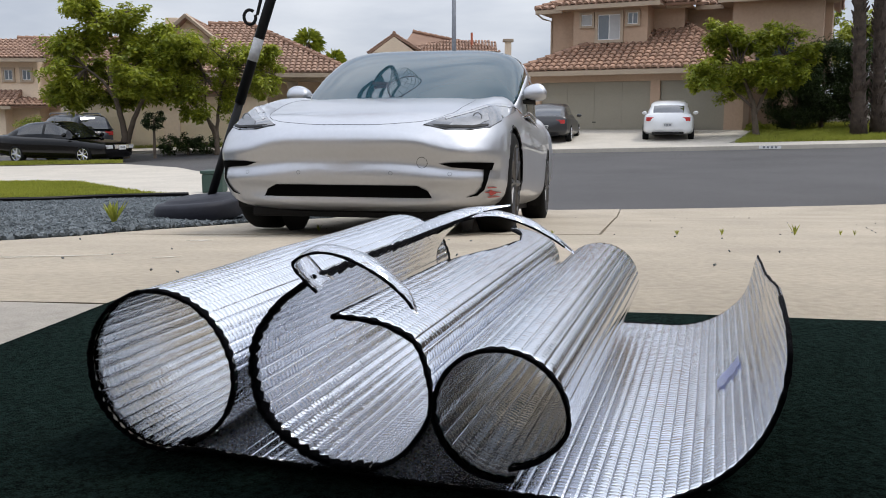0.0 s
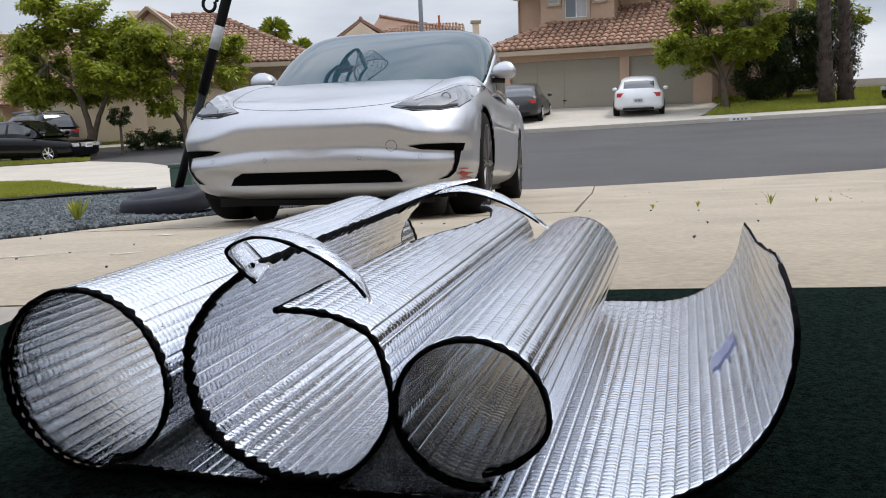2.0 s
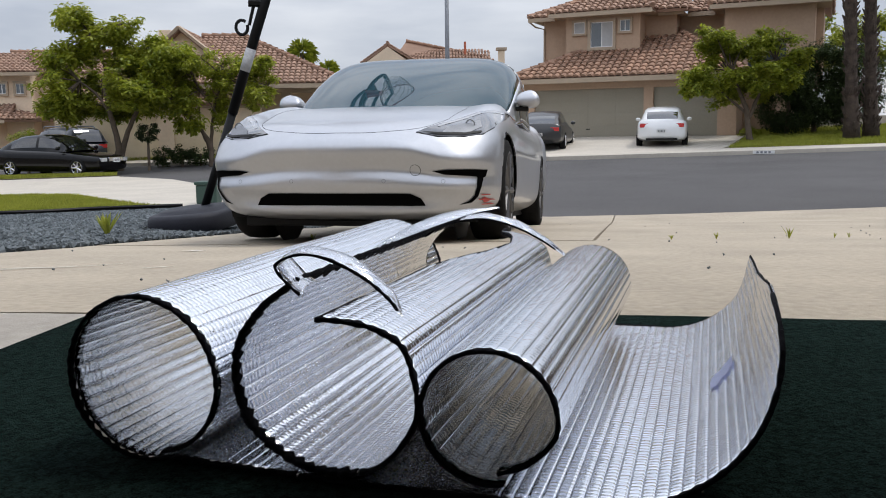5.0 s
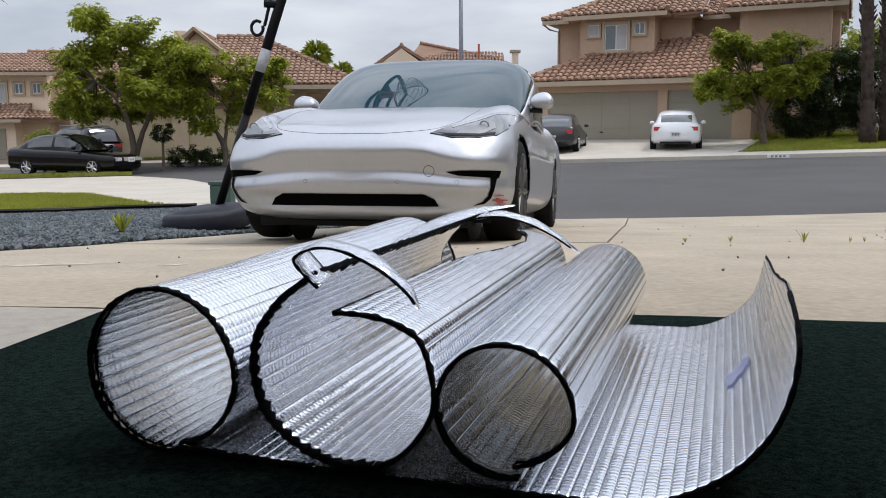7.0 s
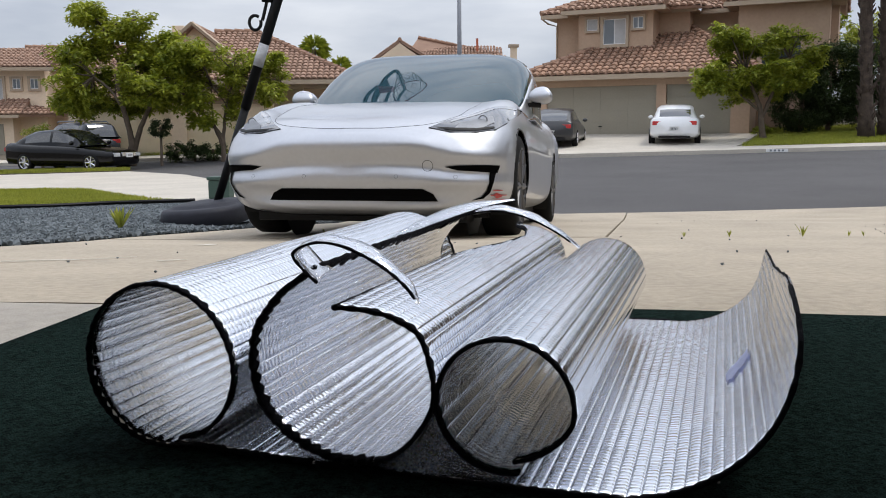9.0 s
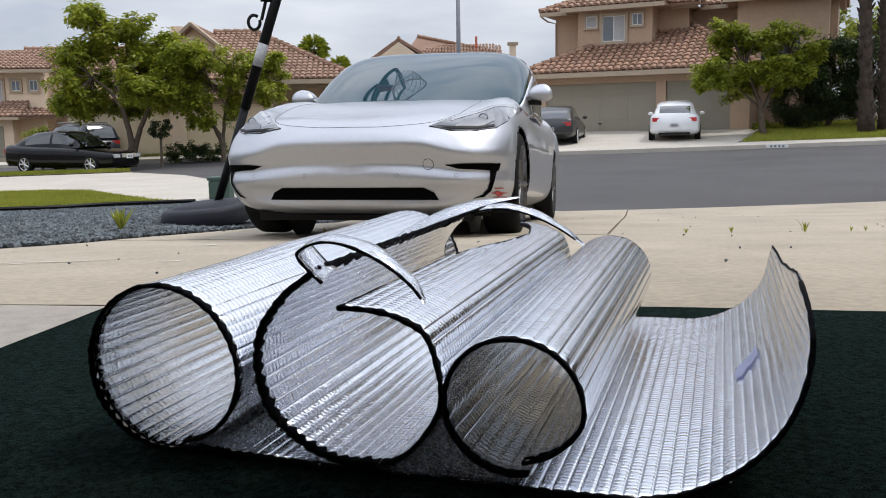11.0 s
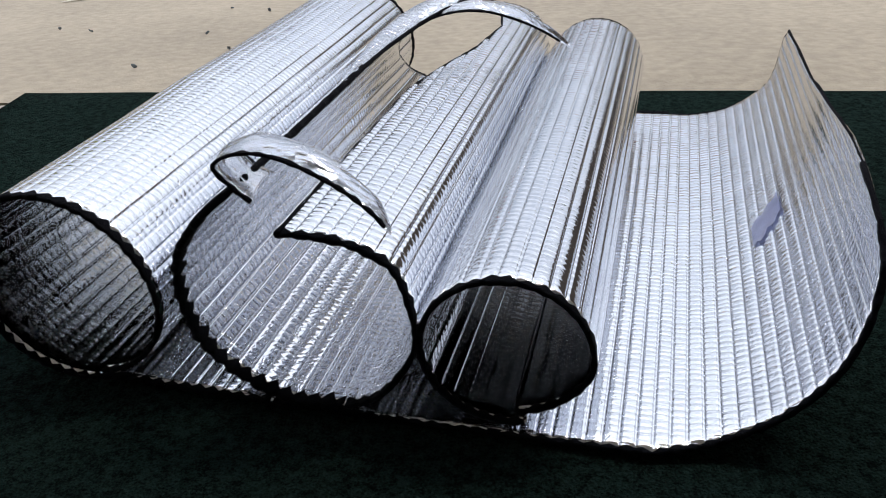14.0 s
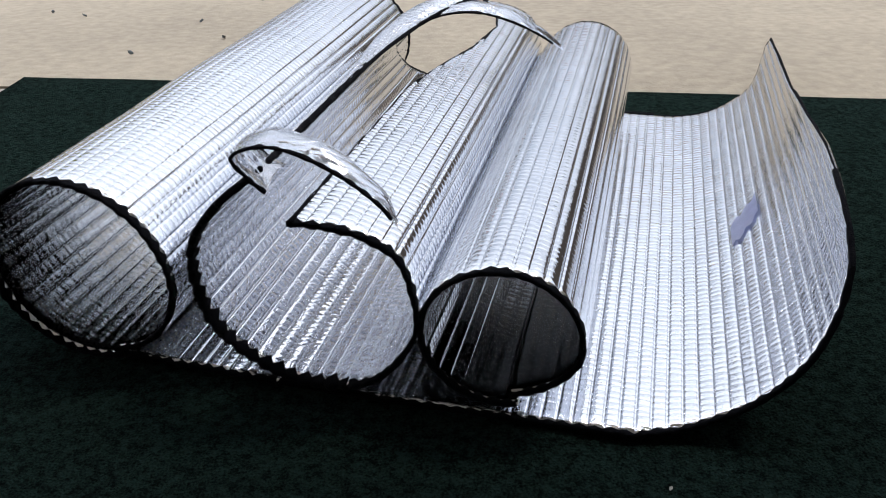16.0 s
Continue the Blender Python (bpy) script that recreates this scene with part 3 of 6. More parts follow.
    strap([(-0.438, 0.395, 0.190), (-0.418, 0.405, 0.203), (-0.388, 0.425, 0.2105), (-0.357, 0.440, 0.2095), (-0.325, 0.460, 0.197), (-0.295, 0.485, 0.177), (-0.268, 0.512, 0.152)], 0.045, 0.020, "loose silver foil closing strap")
    # the lip's far corner, bent up into a pointed leaf
    bm = bmesh.new()
    edge = spline([(-0.436, 0.20, 0.1965), (-0.430, 0.30, 0.200), (-0.414, 0.385, 0.206), (-0.390, 0.44, 0.214), (-0.356, 0.485, 0.2205)], 8)
    m = len(edge)
    rows = []
    for i, q in enumerate(edge):
        w = 0.034 * math.sin(math.pi * min(1.0, i / (m - 1) * 0.985 + 0.01)) ** 0.8
        rows.append([bm.verts.new(at_roll(q[0] - 0.5 * w * g, q[1] + 0.8 * w * g, q[2] + 0.30 * w * g + 0.003 * math.sin(math.pi * g) + 0.0008 * noise.noise((i * 0.9, g * 3, 0)))) for g in (0, 0.25, 0.5, 0.75, 1)])
    for r0, r1 in zip(rows, rows[1:]):
        for k in range(4):
            bm.faces.new((r0[k], r0[k + 1], r1[k + 1], r1[k]))
    bmesh.ops.solidify(bm, geom=bm.faces[:], thickness=0.003)
    uvl = bm.loops.layers.uv.new("metres")
    for f in bm.faces:
        for lp in f.loops:
            lp[uvl].uv = (lp.vert.co.x, lp.vert.co.y)
    flap = part("flap", bm, M_FOIL, t, "bent foil corner flap", smooth=True)
    binding(flap, [at_roll(*q) for q in edge], width=0.004, thick=0.0016, seed=31)
    return t


def small_shade():
    t = thing("rolled_sunshade", "small tightly rolled silver bubble foil sunshade", "sunshade", "rolled sunshades")
    prof = arc(-0.249, 0.0865, 0.0605, 0.0605, -70, 285, 120)
    prof = [(x - 0.012 * max(0, (20 - k) / 20), z + 0.009 * max(0, (22 - k) / 22)) for k, (x, z) in enumerate(prof)]
    near_l = lambda u: 0.003 * math.sin(8 * u)
    far_l = lambda u: 0.660 + 0.008 * math.sin(5 * u)
    s, P, N, S = foil_sheet(t, prof, near_l, far_l, seed=9.7, nl=84, wrinkle=0.0001, material=M_FOIL_TIGHT, inner=(M_FOIL_DIMMED, 1, 0.0))
    binding(t, along(P, S, s, near_l), seed=9)
    binding(t, along(P, S, s, far_l), width=0.0018, thick=0.0009, seed=10)
    binding(t, [at_roll(P[0, 0], 0.655 * k / 30, P[0, 1]) for k in range(31)], width=0.002, thick=0.0008, seed=11, nxt=[BX] * 31)
    return t


main_shade()
mid_shade()
small_shade()

# ---- the silver car on the driveway ----
from mathutils.bvhtree import BVHTree
CAR = pose(-0.600, 5.06, gz(-0.6, 5.06), -4.9, 0, -11.2)


def smooth_keys(xs, ys, x):
    """Monotone-ish smooth interpolation of key values."""
    xs, ys = np.array(xs, float), np.array(ys, float)
    d = np.gradient(ys, xs)
    i = int(np.clip(np.searchsorted(xs, x) - 1, 0, len(xs) - 2))
    h = xs[i + 1] - xs[i]
    t = np.clip((x - xs[i]) / h, 0, 1)
    return float(ys[i] * (1 + 2 * t) * (1 - t) ** 2 + h * d[i] * t * (1 - t) ** 2 + ys[i + 1] * t * t * (3 - 2 * t) + h * d[i + 1] * t * t * (t - 1))


S_K = (0.0, 0.02, 0.06, 0.13, 0.24, 0.42, 0.70, 1.10, 1.45, 2.2, 3.3, 4.0, 4.45, 4.62, 4.69)
W_K = (0.02, 0.40, 0.63, 0.765, 0.855, 0.90, 0.920, 0.925, 0.925, 0.925, 0.925, 0.905, 0.83, 0.70, 0.02)
B_K = (0.44, 0.29, 0.205, 0.160, 0.138, 0.130, 0.13, 0.14, 0.15, 0.15, 0.15, 0.18, 0.26, 0.33, 0.6)
T_K = (0.49, 0.585, 0.640, 0.690, 0.735, 0.780, 0.845, 0.915, 0.955, 0.965, 0.99, 1.05, 1.085, 0.95, 0.7)


def car_body_mesh():
    bm = bmesh.new()
    st = [0.0, 0.003, 0.007, 0.012, 0.02, 0.03, 0.042, 0.06, 0.08, 0.105, 0.13, 0.16, 0.2, 0.24, 0.29, 0.35, 0.42] + list(np.linspace(0.5, 4.2, 75)) + [4.3, 4.4, 4.48, 4.55, 4.6, 4.65, 4.68, 4.69]
    n = 120
    rings = []
    for s in st:
        w, zb, zt = (smooth_keys(S_K, k, s) for k in (W_K, B_K, T_K))
        w = max(w, 0.012)
        zm = zb + (zt - zb) * interp(s, (0, 0.3, 1.2, 4.7), (0.5, 0.5, 0.56, 0.6))
        ring = []
        for k in range(n):
            a = 2 * math.pi * k / n
            ca, sa = math.cos(a), math.sin(a)
            e = interp(s, (0, 0.25, 1.0), (2.6, 3.3, 4.6)) if sa > 0 else interp(s, (0, 0.3, 0.8), (3.0, 4.0, 6.0))
            r = (abs(ca) ** e + abs(sa) ** e) ** (-1 / e)
            x, z = w * ca * r, zm + ((zt - zm) if sa > 0 else (zm - zb)) * sa * r
            if sa > 0 and s > 0.25:
                x *= 1 - 0.05 * max(0, (z - zm) / (zt - zm)) * interp(s, (0.25, 0.8), (0, 1))
                rise = 0.058 * math.exp(-((abs(x) - 0.79) / 0.13) ** 2) * interp(s, (0.25, 0.55, 1.3, 1.6), (0, 1, 1, 0))
                z += rise
            f = interp(s, (0, 0.35, 0.7), (1, 0.6, 0))
            g = min(1.0, max(0.0, (abs(x) - 0.38) / 0.30))
            drop = 0.055 * g * g * (3 - 2 * g) * min(1.0, max(0.0, (z - 0.32) / 0.12))
            ds = f * smooth_keys((0.15, 0.185, 0.215, 0.24, 0.30, 0.33, 0.39, 0.425, 0.50, 0.56, 0.60, 0.75), (0.05, -0.004, 0.022, 0.044, 0.046, 0.026, 0.032, 0.048, 0.022, -0.008, 0.006, 0.0), min(0.75, max(0.15, z + drop)))
            ring.append(bm.verts.new((x, s + ds, z)))
        rings.append(ring)
    for r0, r1 in zip(rings, rings[1:]):
        for k in range(n):
            bm.faces.new((r0[k], r1[k], r1[(k + 1) % n], r0[(k + 1) % n]))
    bm.faces.new(rings[0])
    bm.faces.new(rings[-1][::-1])
    bmesh.ops.recalc_face_normals(bm, faces=bm.faces[:])
    return bm


AXLES = (0.86, 3.735)
bm_body = car_body_mesh()
BODY_TREE = BVHTree.FromBMesh(bm_body)


def on_body(x, z, lift=0.003):
    """The body's skin seen from in front at (x, z)."""
    hit = BODY_TREE.ray_cast(Vector((x, -1, z)), Vector((0, 1, 0)))
    if hit[0] is None:
        return Vector((x, 0.5, z))
    return hit[0] + hit[1] * lift * (1 if hit[1].y < 0 else -1)


def on_top(x, s, lift=0.003):
    hit = BODY_TREE.ray_cast(Vector((x, s, 2)), Vector((0, 0, -1)))
    return hit[0] + Vector((0, 0, lift)) if hit[0] else Vector((x, s, 0.9))


def front_patch(outline, lift=0.003, step=0.02, depth=0.0):
    """A skin over the car's front within an outline given across and up."""
    bm = bmesh.new()
    bm.faces.new([bm.verts.new((x, 0, z)) for x, z in outline])
    for ax in (0, 2):
        c = [v.co[ax] for v in bm.verts]
        k = math.ceil(min(c) / step)
        while k * step < max(c):
            co, no = [0, 0, 0], [0, 0, 0]
            co[ax], no[ax] = k * step + 0.0007, 1
            bmesh.ops.bisect_plane(bm, geom=bm.verts[:] + bm.edges[:] + bm.faces[:], plane_co=co, plane_no=no)
            k += 1
    for v in bm.verts:
        v.co = on_body(v.co.x, v.co.z, lift)
    if depth:
        bmesh.ops.solidify(bm, geom=bm.faces[:], thickness=depth)
    bmesh.ops.recalc_face_normals(bm, faces=bm.faces[:])
    return bm


def silver_car():
    global bm_body
    t = thing("car", "silver electric saloon car parked nose-up on the sloping driveway", "car", "", m=CAR)
    body = bm_body
    kill = [f for f in body.faces if abs(f.calc_center_median().x) > 0.62 and any((f.calc_center_median().y - a) ** 2 + (f.calc_center_median().z - 0.335) ** 2 < 0.365 ** 2 for a in AXLES)]
    bmesh.ops.delete(body, geom=kill, context='FACES')
    b = part("body", body, M_PAINT, t, "metallic silver body panels", smooth=True)
    # arch lips and dark wheel housings
    for a in AXLES:
        for sx in (-1, 1):
            bm = bmesh.new()
            w = smooth_keys(S_K, W_K, a)
            pts = []
            for k in range(25):
                g = radians(-15 + 210 * k / 24)
                yy, zz = a + 0.36 * math.cos(g), 0.335 + 0.365 * math.sin(g)
                hit = BODY_TREE.ray_cast(Vector((2 * sx, yy, zz)), Vector((-sx, 0, 0)))
                xx = hit[0].x if hit[0] else sx * w
                pts.append((xx, yy, zz))
            tube(bm, pts, 0.005, 8)
            part("arch_lip", bm, M_BLACKPL, b, smooth=True)
            bm = bmesh.new()
            rings = [[bm.verts.new((xx, a + 0.37 * math.cos(2 * math.pi * k / 24), 0.335 + 0.37 * math.sin(2 * math.pi * k / 24))) for k in range(24)] for xx in (sx * 0.60, sx * 0.88)]
            for k in range(24):
                if math.sin(2 * math.pi * (k + .5) / 24) > -0.4:
                    bm.faces.new((rings[0][k], rings[0][(k + 1) % 24], rings[1][(k + 1) % 24], rings[1][k]))
            bm.faces.new(rings[0])
            part("wheel_housing", bm, M_BLACKPL, b)
    # greenhouse
    n = 48
    st = list(np.linspace(1.18, 4.35, 70))
    belt = lambda s: interp(s, (1.1, 1.9, 3.2, 4.4), (0.90, 0.955, 0.985, 1.06))
    top = lambda s: smooth_keys((1.18, 1.5, 1.9, 2.3, 2.6, 3.0, 3.5, 4.0, 4.35), (0.912, 1.095, 1.295, 1.440, 1.485, 1.48, 1.385, 1.21, 1.07), s)
    wid = lambda s: smooth_keys((1.18, 1.35, 1.6, 2.0, 2.6, 3.3, 4.0, 4.35), (0.84, 0.87, 0.88, 0.88, 0.86, 0.83, 0.75, 0.62), s)
    grid = []
    for s in st:
        row = []
        h, w, z0 = top(s) - belt(s), wid(s), belt(s)
        for k in range(n + 1):
            a = math.pi * k / n
            e = 5.5
            ca, sa = math.cos(a), math.sin(a)
            r = (abs(ca) ** e + abs(sa) ** e) ** (-1 / e)
            x = w * ca * r
            row.append((x * (1 - 0.055 * abs(sa * r)), s + interp(s, (1.18, 2.4), (0.34, 0.06)) * (x / w) ** 2, z0 - 0.09 + (h + 0.09) * sa * r))
        grid.append(row)
    cls = {}
    for i in range(len(st) - 1):
        s = (st[i] + st[i + 1]) / 2
        for k in range(n):
            j = min(k, n - 1 - k)
            if j < 1:
                c = "window_line"
            elif s < 2.33:
                c = "windscreen" if j >= 9 else ("pillar" if j >= 7 or s < 1.75 else "side_window")
            elif s < 3.9:
                c = "glass_roof" if j >= 11 else ("pillar" if j >= 8 or s > 3.7 or 2.72 < s < 2.80 else "side_window")
            else:
                c = "rear_window" if j >= 11 else "pillar"
            cls.setdefault((c, 0 if c in ("windscreen", "glass_roof", "rear_window") else (k > n / 2) + 1 + 2 * (c == "side_window" and s > 2.76)), []).append((i, k))
    mats = {"windscreen": M_SCREEN, "glass_roof": M_SCREEN, "side_window": M_GLASSD, "rear_window": M_GLASSD, "pillar": M_PAINT, "window_line": M_CHROME}
    for (c, _), cells in cls.items():
        bm = bmesh.new()
        vm = {}
        def vv(i, k):
            if (i, k) not in vm:
                vm[i, k] = bm.verts.new(grid[i][k])
            return vm[i, k]
        for i, k in cells:
            bm.faces.new((vv(i, k), vv(i, k + 1), vv(i + 1, k + 1), vv(i + 1, k)))
        bmesh.ops.recalc_face_normals(bm, faces=bm.faces[:])
        bmesh.ops.solidify(bm, geom=bm.faces[:], thickness=0.004)
        part(c, bm, mats[c], t, smooth=True)
    # front openings and lamps
    mir = lambda o, sx: [(sx * x, z) for x, z in (o if sx > 0 else o[::-1])]
    bm = front_patch([(-0.515, 0.230), (0.515, 0.230), (0.49, 0.275), (0.43, 0.303), (-0.43, 0.303), (-0.49, 0.275)], 0.004)
    part("lower_grille", bm, M_VOID, t, "black lower air intake")
    bm = front_patch([(-0.60, 0.130), (0.60, 0.130), (0.64, 0.150), (-0.64, 0.150)], 0.004)
    part("chin_spoiler", bm, M_BLACKPL, t)
    for sx in (-1, 1):
        bm = front_patch(mir([(0.455, 0.655), (0.58, 0.630), (0.72, 0.632), (0.815, 0.655), (0.858, 0.71), (0.875, 0.80), (0.868, 0.862), (0.81, 0.846), (0.70, 0.785), (0.56, 0.712)], sx), 0.004)
        lamp = part("headlamp", bm, M_LAMP, t, "clear swept-back headlamp", smooth=True)
        bm = front_patch(mir([(0.60, 0.652), (0.74, 0.655), (0.80, 0.70), (0.78, 0.745), (0.70, 0.715), (0.62, 0.685)], sx), 0.007)
        part("lens", bm, M_STEEL, lamp, smooth=True)
        bm = front_patch(mir([(0.56, 0.702), (0.70, 0.772), (0.80, 0.830), (0.855, 0.850), (0.855, 0.836), (0.80, 0.812), (0.70, 0.756), (0.57, 0.690)], sx), 0.0055)
        part("light_strip", bm, M_LAMP2, lamp, smooth=True)
        bm = front_patch(mir([(0.475, 0.656), (0.58, 0.638), (0.72, 0.640), (0.81, 0.662), (0.80, 0.672), (0.72, 0.654), (0.60, 0.652)], sx), 0.009)
        part("lower_bezel", bm, M_BLACKPL, lamp, smooth=True)
        bm = bmesh.new()
        c = on_body(sx * 0.735, 0.715, 0.004)
        ring = [c + Vector((0.026 * math.cos(a), -0.004, 0.026 * math.sin(a))) for a in np.linspace(0, 2 * math.pi, 19)]
        tube(bm, ring, 0.004, 6, cap=False)
        part("projector", bm, M_STEEL, lamp, smooth=True)
        bm = front_patch(mir([(0.555, 0.432), (0.63, 0.410), (0.838, 0.400), (0.852, 0.445), (0.65, 0.440)], sx), 0.005)
        part("fog_lamp", bm, M_VOID, t, "black fog lamp slot", smooth=True)
        bm = front_patch(mir([(0.800, 0.405), (0.832, 0.405), (0.822, 0.34), (0.800, 0.285), (0.762, 0.250), (0.70, 0.238), (0.755, 0.262), (0.785, 0.295), (0.800, 0.340)], sx), 0.004)
        part("air_curtain", bm, M_VOID, t, "black bumper side vent", smooth=True)
        # mirror
        bm = bmesh.new()
        bmesh.ops.create_uvsphere(bm, u_segments=20, v_segments=12, radius=1)
        for v in bm.verts:
            c = v.co
            v.co = Vector((sx * (0.945 + c.x * 0.092), 1.83 + c.y * 0.09 - (0.05 * c.x * c.x if c.y < 0 else -0.03), 1.018 + (c.z * 0.085 if c.z > 0 else c.z * 0.045) * (1 + 0.15 * c.x)))
        m1 = part("mirror", bm, M_PAINT, t, "silver door mirror", smooth=True)
        bm = bmesh.new()
        tube(bm, [(sx * 0.80, 1.80, 0.955), (sx * 0.87, 1.82, 0.965), (sx * 0.95, 1.83, 0.972)], [0.022, 0.018, 0.03], 10)
        part("mirror_foot", bm, M_BLACKPL, m1, smooth=True)
    # parking sensors on the bumper
    for x in (-0.62, -0.28, 0.28, 0.62):
        bm = bmesh.new()
        tube(bm, [on_body(x + 0.011 * math.cos(2 * math.pi * k / 12), 0.372 + 0.011 * math.sin(2 * math.pi * k / 12), 0.0) for k in range(13)], 0.0014, 5, cap=False)
        part("parking_sensor", bm, M_STEEL, b)
    for sx in (-1, 1):      # dark outline of the headlamps
        bm = bmesh.new()
        o = mir([(0.455, 0.655), (0.58, 0.630), (0.72, 0.632), (0.815, 0.655), (0.858, 0.71)], sx)
        tube(bm, [on_body(x, z, 0.002) for x, z in o], 0.004, 6)
        part("lamp_seal", bm, M_BLACKPL, b)
    # hood shut line, tow eye cover, sticker
    line = [(-0.60, 1.15), (-0.63, 0.85), (-0.60, 0.5), (-0.57, 0.32), (-0.48, 0.17), (-0.25, 0.095), (0, 0.085), (0.25, 0.095), (0.48, 0.17), (0.57, 0.32), (0.60, 0.5), (0.63, 0.85), (0.60, 1.15)]
    bm = bmesh.new()
    tube(bm, [on_top(p[0], p[1], -0.0005) for p in spline(line, 8)], 0.0018, 6)
    part("hood_gap", bm, M_BLACKPL, b)
    bm = bmesh.new()
    tube(bm, [on_body(0.46 + 0.031 * math.cos(2 * math.pi * k / 24), 0.435 + 0.031 * math.sin(2 * math.pi * k / 24), 0.0) for k in range(25)], 0.0016, 6, cap=False)
    part("tow_cover_ring", bm, M_BLACKPL, b)
    bm = front_patch([(0.838 + 0.019 * math.cos(a) * (1 + .25 * math.sin(5 * a)), 0.27 + 0.014 * math.sin(a) * (1 + .3 * math.cos(3 * a))) for a in np.linspace(0, 2 * math.pi, 17)[:-1]], 0.005, 0.012)
    part("sticker", bm, M_STICK, t, "small faded red sticker")
    # red marks on the bumper corner
    for k, (dz, w0) in enumerate(((0.028, 0.022), (-0.026, 0.026), (0.0, 0.036))):
        bm = front_patch([(0.838 - w0, 0.268 + dz), (0.838 + w0, 0.272 + dz), (0.838 + w0, 0.277 + dz), (0.838 - w0, 0.274 + dz)], 0.007, 0.012)
        part("sticker_bar", bm, M_STICK, t)
    part("air_dam", boxm(-0.66, 0.66, 0.26, 0.5, 0.105, 0.16, bevel=0.01), M_BLACKPL, t, "black front air dam")
    bm = bmesh.new()
    box(bm, -0.75, 0.75, 0.5, 4.3, 0.13, 0.2)
    part("underbody", bm, M_BLACKPL, t)
    # wheels
    for a in AXLES:
        for sx in (-1, 1):
            wheel(t, sx, a, 0.335, 0.235, 0.245, 0.80)
    return t


def wheel(t, sx, y, r, width, rim, xc, spokes=10, metal=None):
    bm = bmesh.new()
    prof = [(-0.5, rim), (-0.5, r * 0.86), (-0.44, r * 0.95), (-0.34, r * 0.99), (-0.15, r), (0.15, r), (0.34, r * 0.99), (0.44, r * 0.95), (0.5, r * 0.86), (0.5, rim)]
    n = 40
    rings = [[bm.verts.new((sx * xc + p[0] * width, y + p[1] * math.cos(2 * math.pi * k / n), r + p[1] * math.sin(2 * math.pi * k / n))) for k in range(n)] for p in prof]
    for r0, r1 in zip(rings, rings[1:]):
        for k in range(n):
            bm.faces.new((r0[k], r0[(k + 1) % n], r1[(k + 1) % n], r1[k]))
    bmesh.ops.recalc_face_normals(bm, faces=bm.faces[:])
    w = thing_part("wheel", t)
    part("tyre", bm, M_RUBBER, w, smooth=True)
    bm = bmesh.new()
    xo = sx * (xc + width * 0.5 - 0.012)
    ring = [(xo, y + (rim + 0.002) * math.cos(2 * math.pi * k / n), r + (rim + 0.002) * math.sin(2 * math.pi * k / n)) for k in range(n + 1)]
    tube(bm, ring, 0.014, 6, cap=False)
    for k in range(spokes):
        g = 2 * math.pi * k / spokes
        tube(bm, [(xo - sx * 0.02, y, r), (xo, y + rim * math.cos(g), r + rim * math.sin(g))], [0.035, 0.02], 6)
    rr = [bm.verts.new((xo - sx * 0.05, y + rim * math.cos(2 * math.pi * k / n), r + rim * math.sin(2 * math.pi * k / n))) for k in range(n)]
    bm.faces.new(rr)
    part("rim", bm, metal or M_RIM, w, smooth=False)


def thing_part(name, parent):
    e = new(name)
    e.empty_display_size = 0.02
    e.parent = parent
    return e


M_SCREEN = mat("windscreen_glass", (0.022, 0.056, 0.075), 0.02, var=0.02, spec=0.55)
M_LAMP2 = mat("lamp_strip", (0.30, 0.31, 0.33), 0.2, var=0.05, coat=1.0)
M_VOID = mat("black_opening", (0.0015, 0.0015, 0.0015), 0.9, var=0.1, spec=0.05)
M_STICK = mat("faded_red", (0.50, 0.075, 0.07), 0.6, var=0.4, scale=40)
silver_car()


# ---- houses across the street ----
def island_mat(name, c1, c2, rough=0.8, spread=0.35, trans=0.0):
    """For joined pieces: each piece takes its own tone between two colours."""
    m = bpy.data.materials.new(name)
    m.use_nodes = True
    nt = m.node_tree
    p = nt.nodes["Principled BSDF"]
    g = nt.nodes.new("ShaderNodeNewGeometry")
    r = nt.nodes.new("ShaderNodeValToRGB")
    r.color_ramp.elements[0].color, r.color_ramp.elements[1].color = (*c1, 1), (*c2, 1)
    co = nt.nodes.new("ShaderNodeTexCoord")
    n = nt.nodes.new("ShaderNodeTexNoise")
    n.inputs["Scale"].default_value, n.inputs["Detail"].default_value = 1.3, 4
    nt.links.new(co.outputs["Object"], n.inputs["Vector"])
    mx = nt.nodes.new("ShaderNodeMath")
    mx.operation = 'MULTIPLY_ADD'
    mx.inputs[1].default_value = 0.6
    nt.links.new(g.outputs["Random Per Island"], mx.inputs[0])
    sc = nt.nodes.new("ShaderNodeMath")
    sc.operation = 'MULTIPLY_ADD'
    sc.inputs[1].default_value, sc.inputs[2].default_value = 0.8, -0.2
    nt.links.new(n.outputs["Fac"], sc.inputs[0])
    nt.links.new(sc.outputs[0], mx.inputs[2])
    nt.links.new(mx.outputs[0], r.inputs[0])
    nt.links.new(r.outputs[0], p.inputs["Base Color"])
    p.inputs["Roughness"].default_value = rough
    if trans:
        tr = nt.nodes.new("ShaderNodeBsdfTranslucent")
        mxs = nt.nodes.new("ShaderNodeMixShader")
        mxs.inputs[0].default_value = trans
        nt.links.new(r.outputs[0], tr.inputs["Color"])
        nt.links.new(p.outputs[0], mxs.inputs[1])
        nt.links.new(tr.outputs[0], mxs.inputs[2])
        nt.links.new(mxs.outputs[0], nt.nodes["Material Output"].inputs["Surface"])
    return m


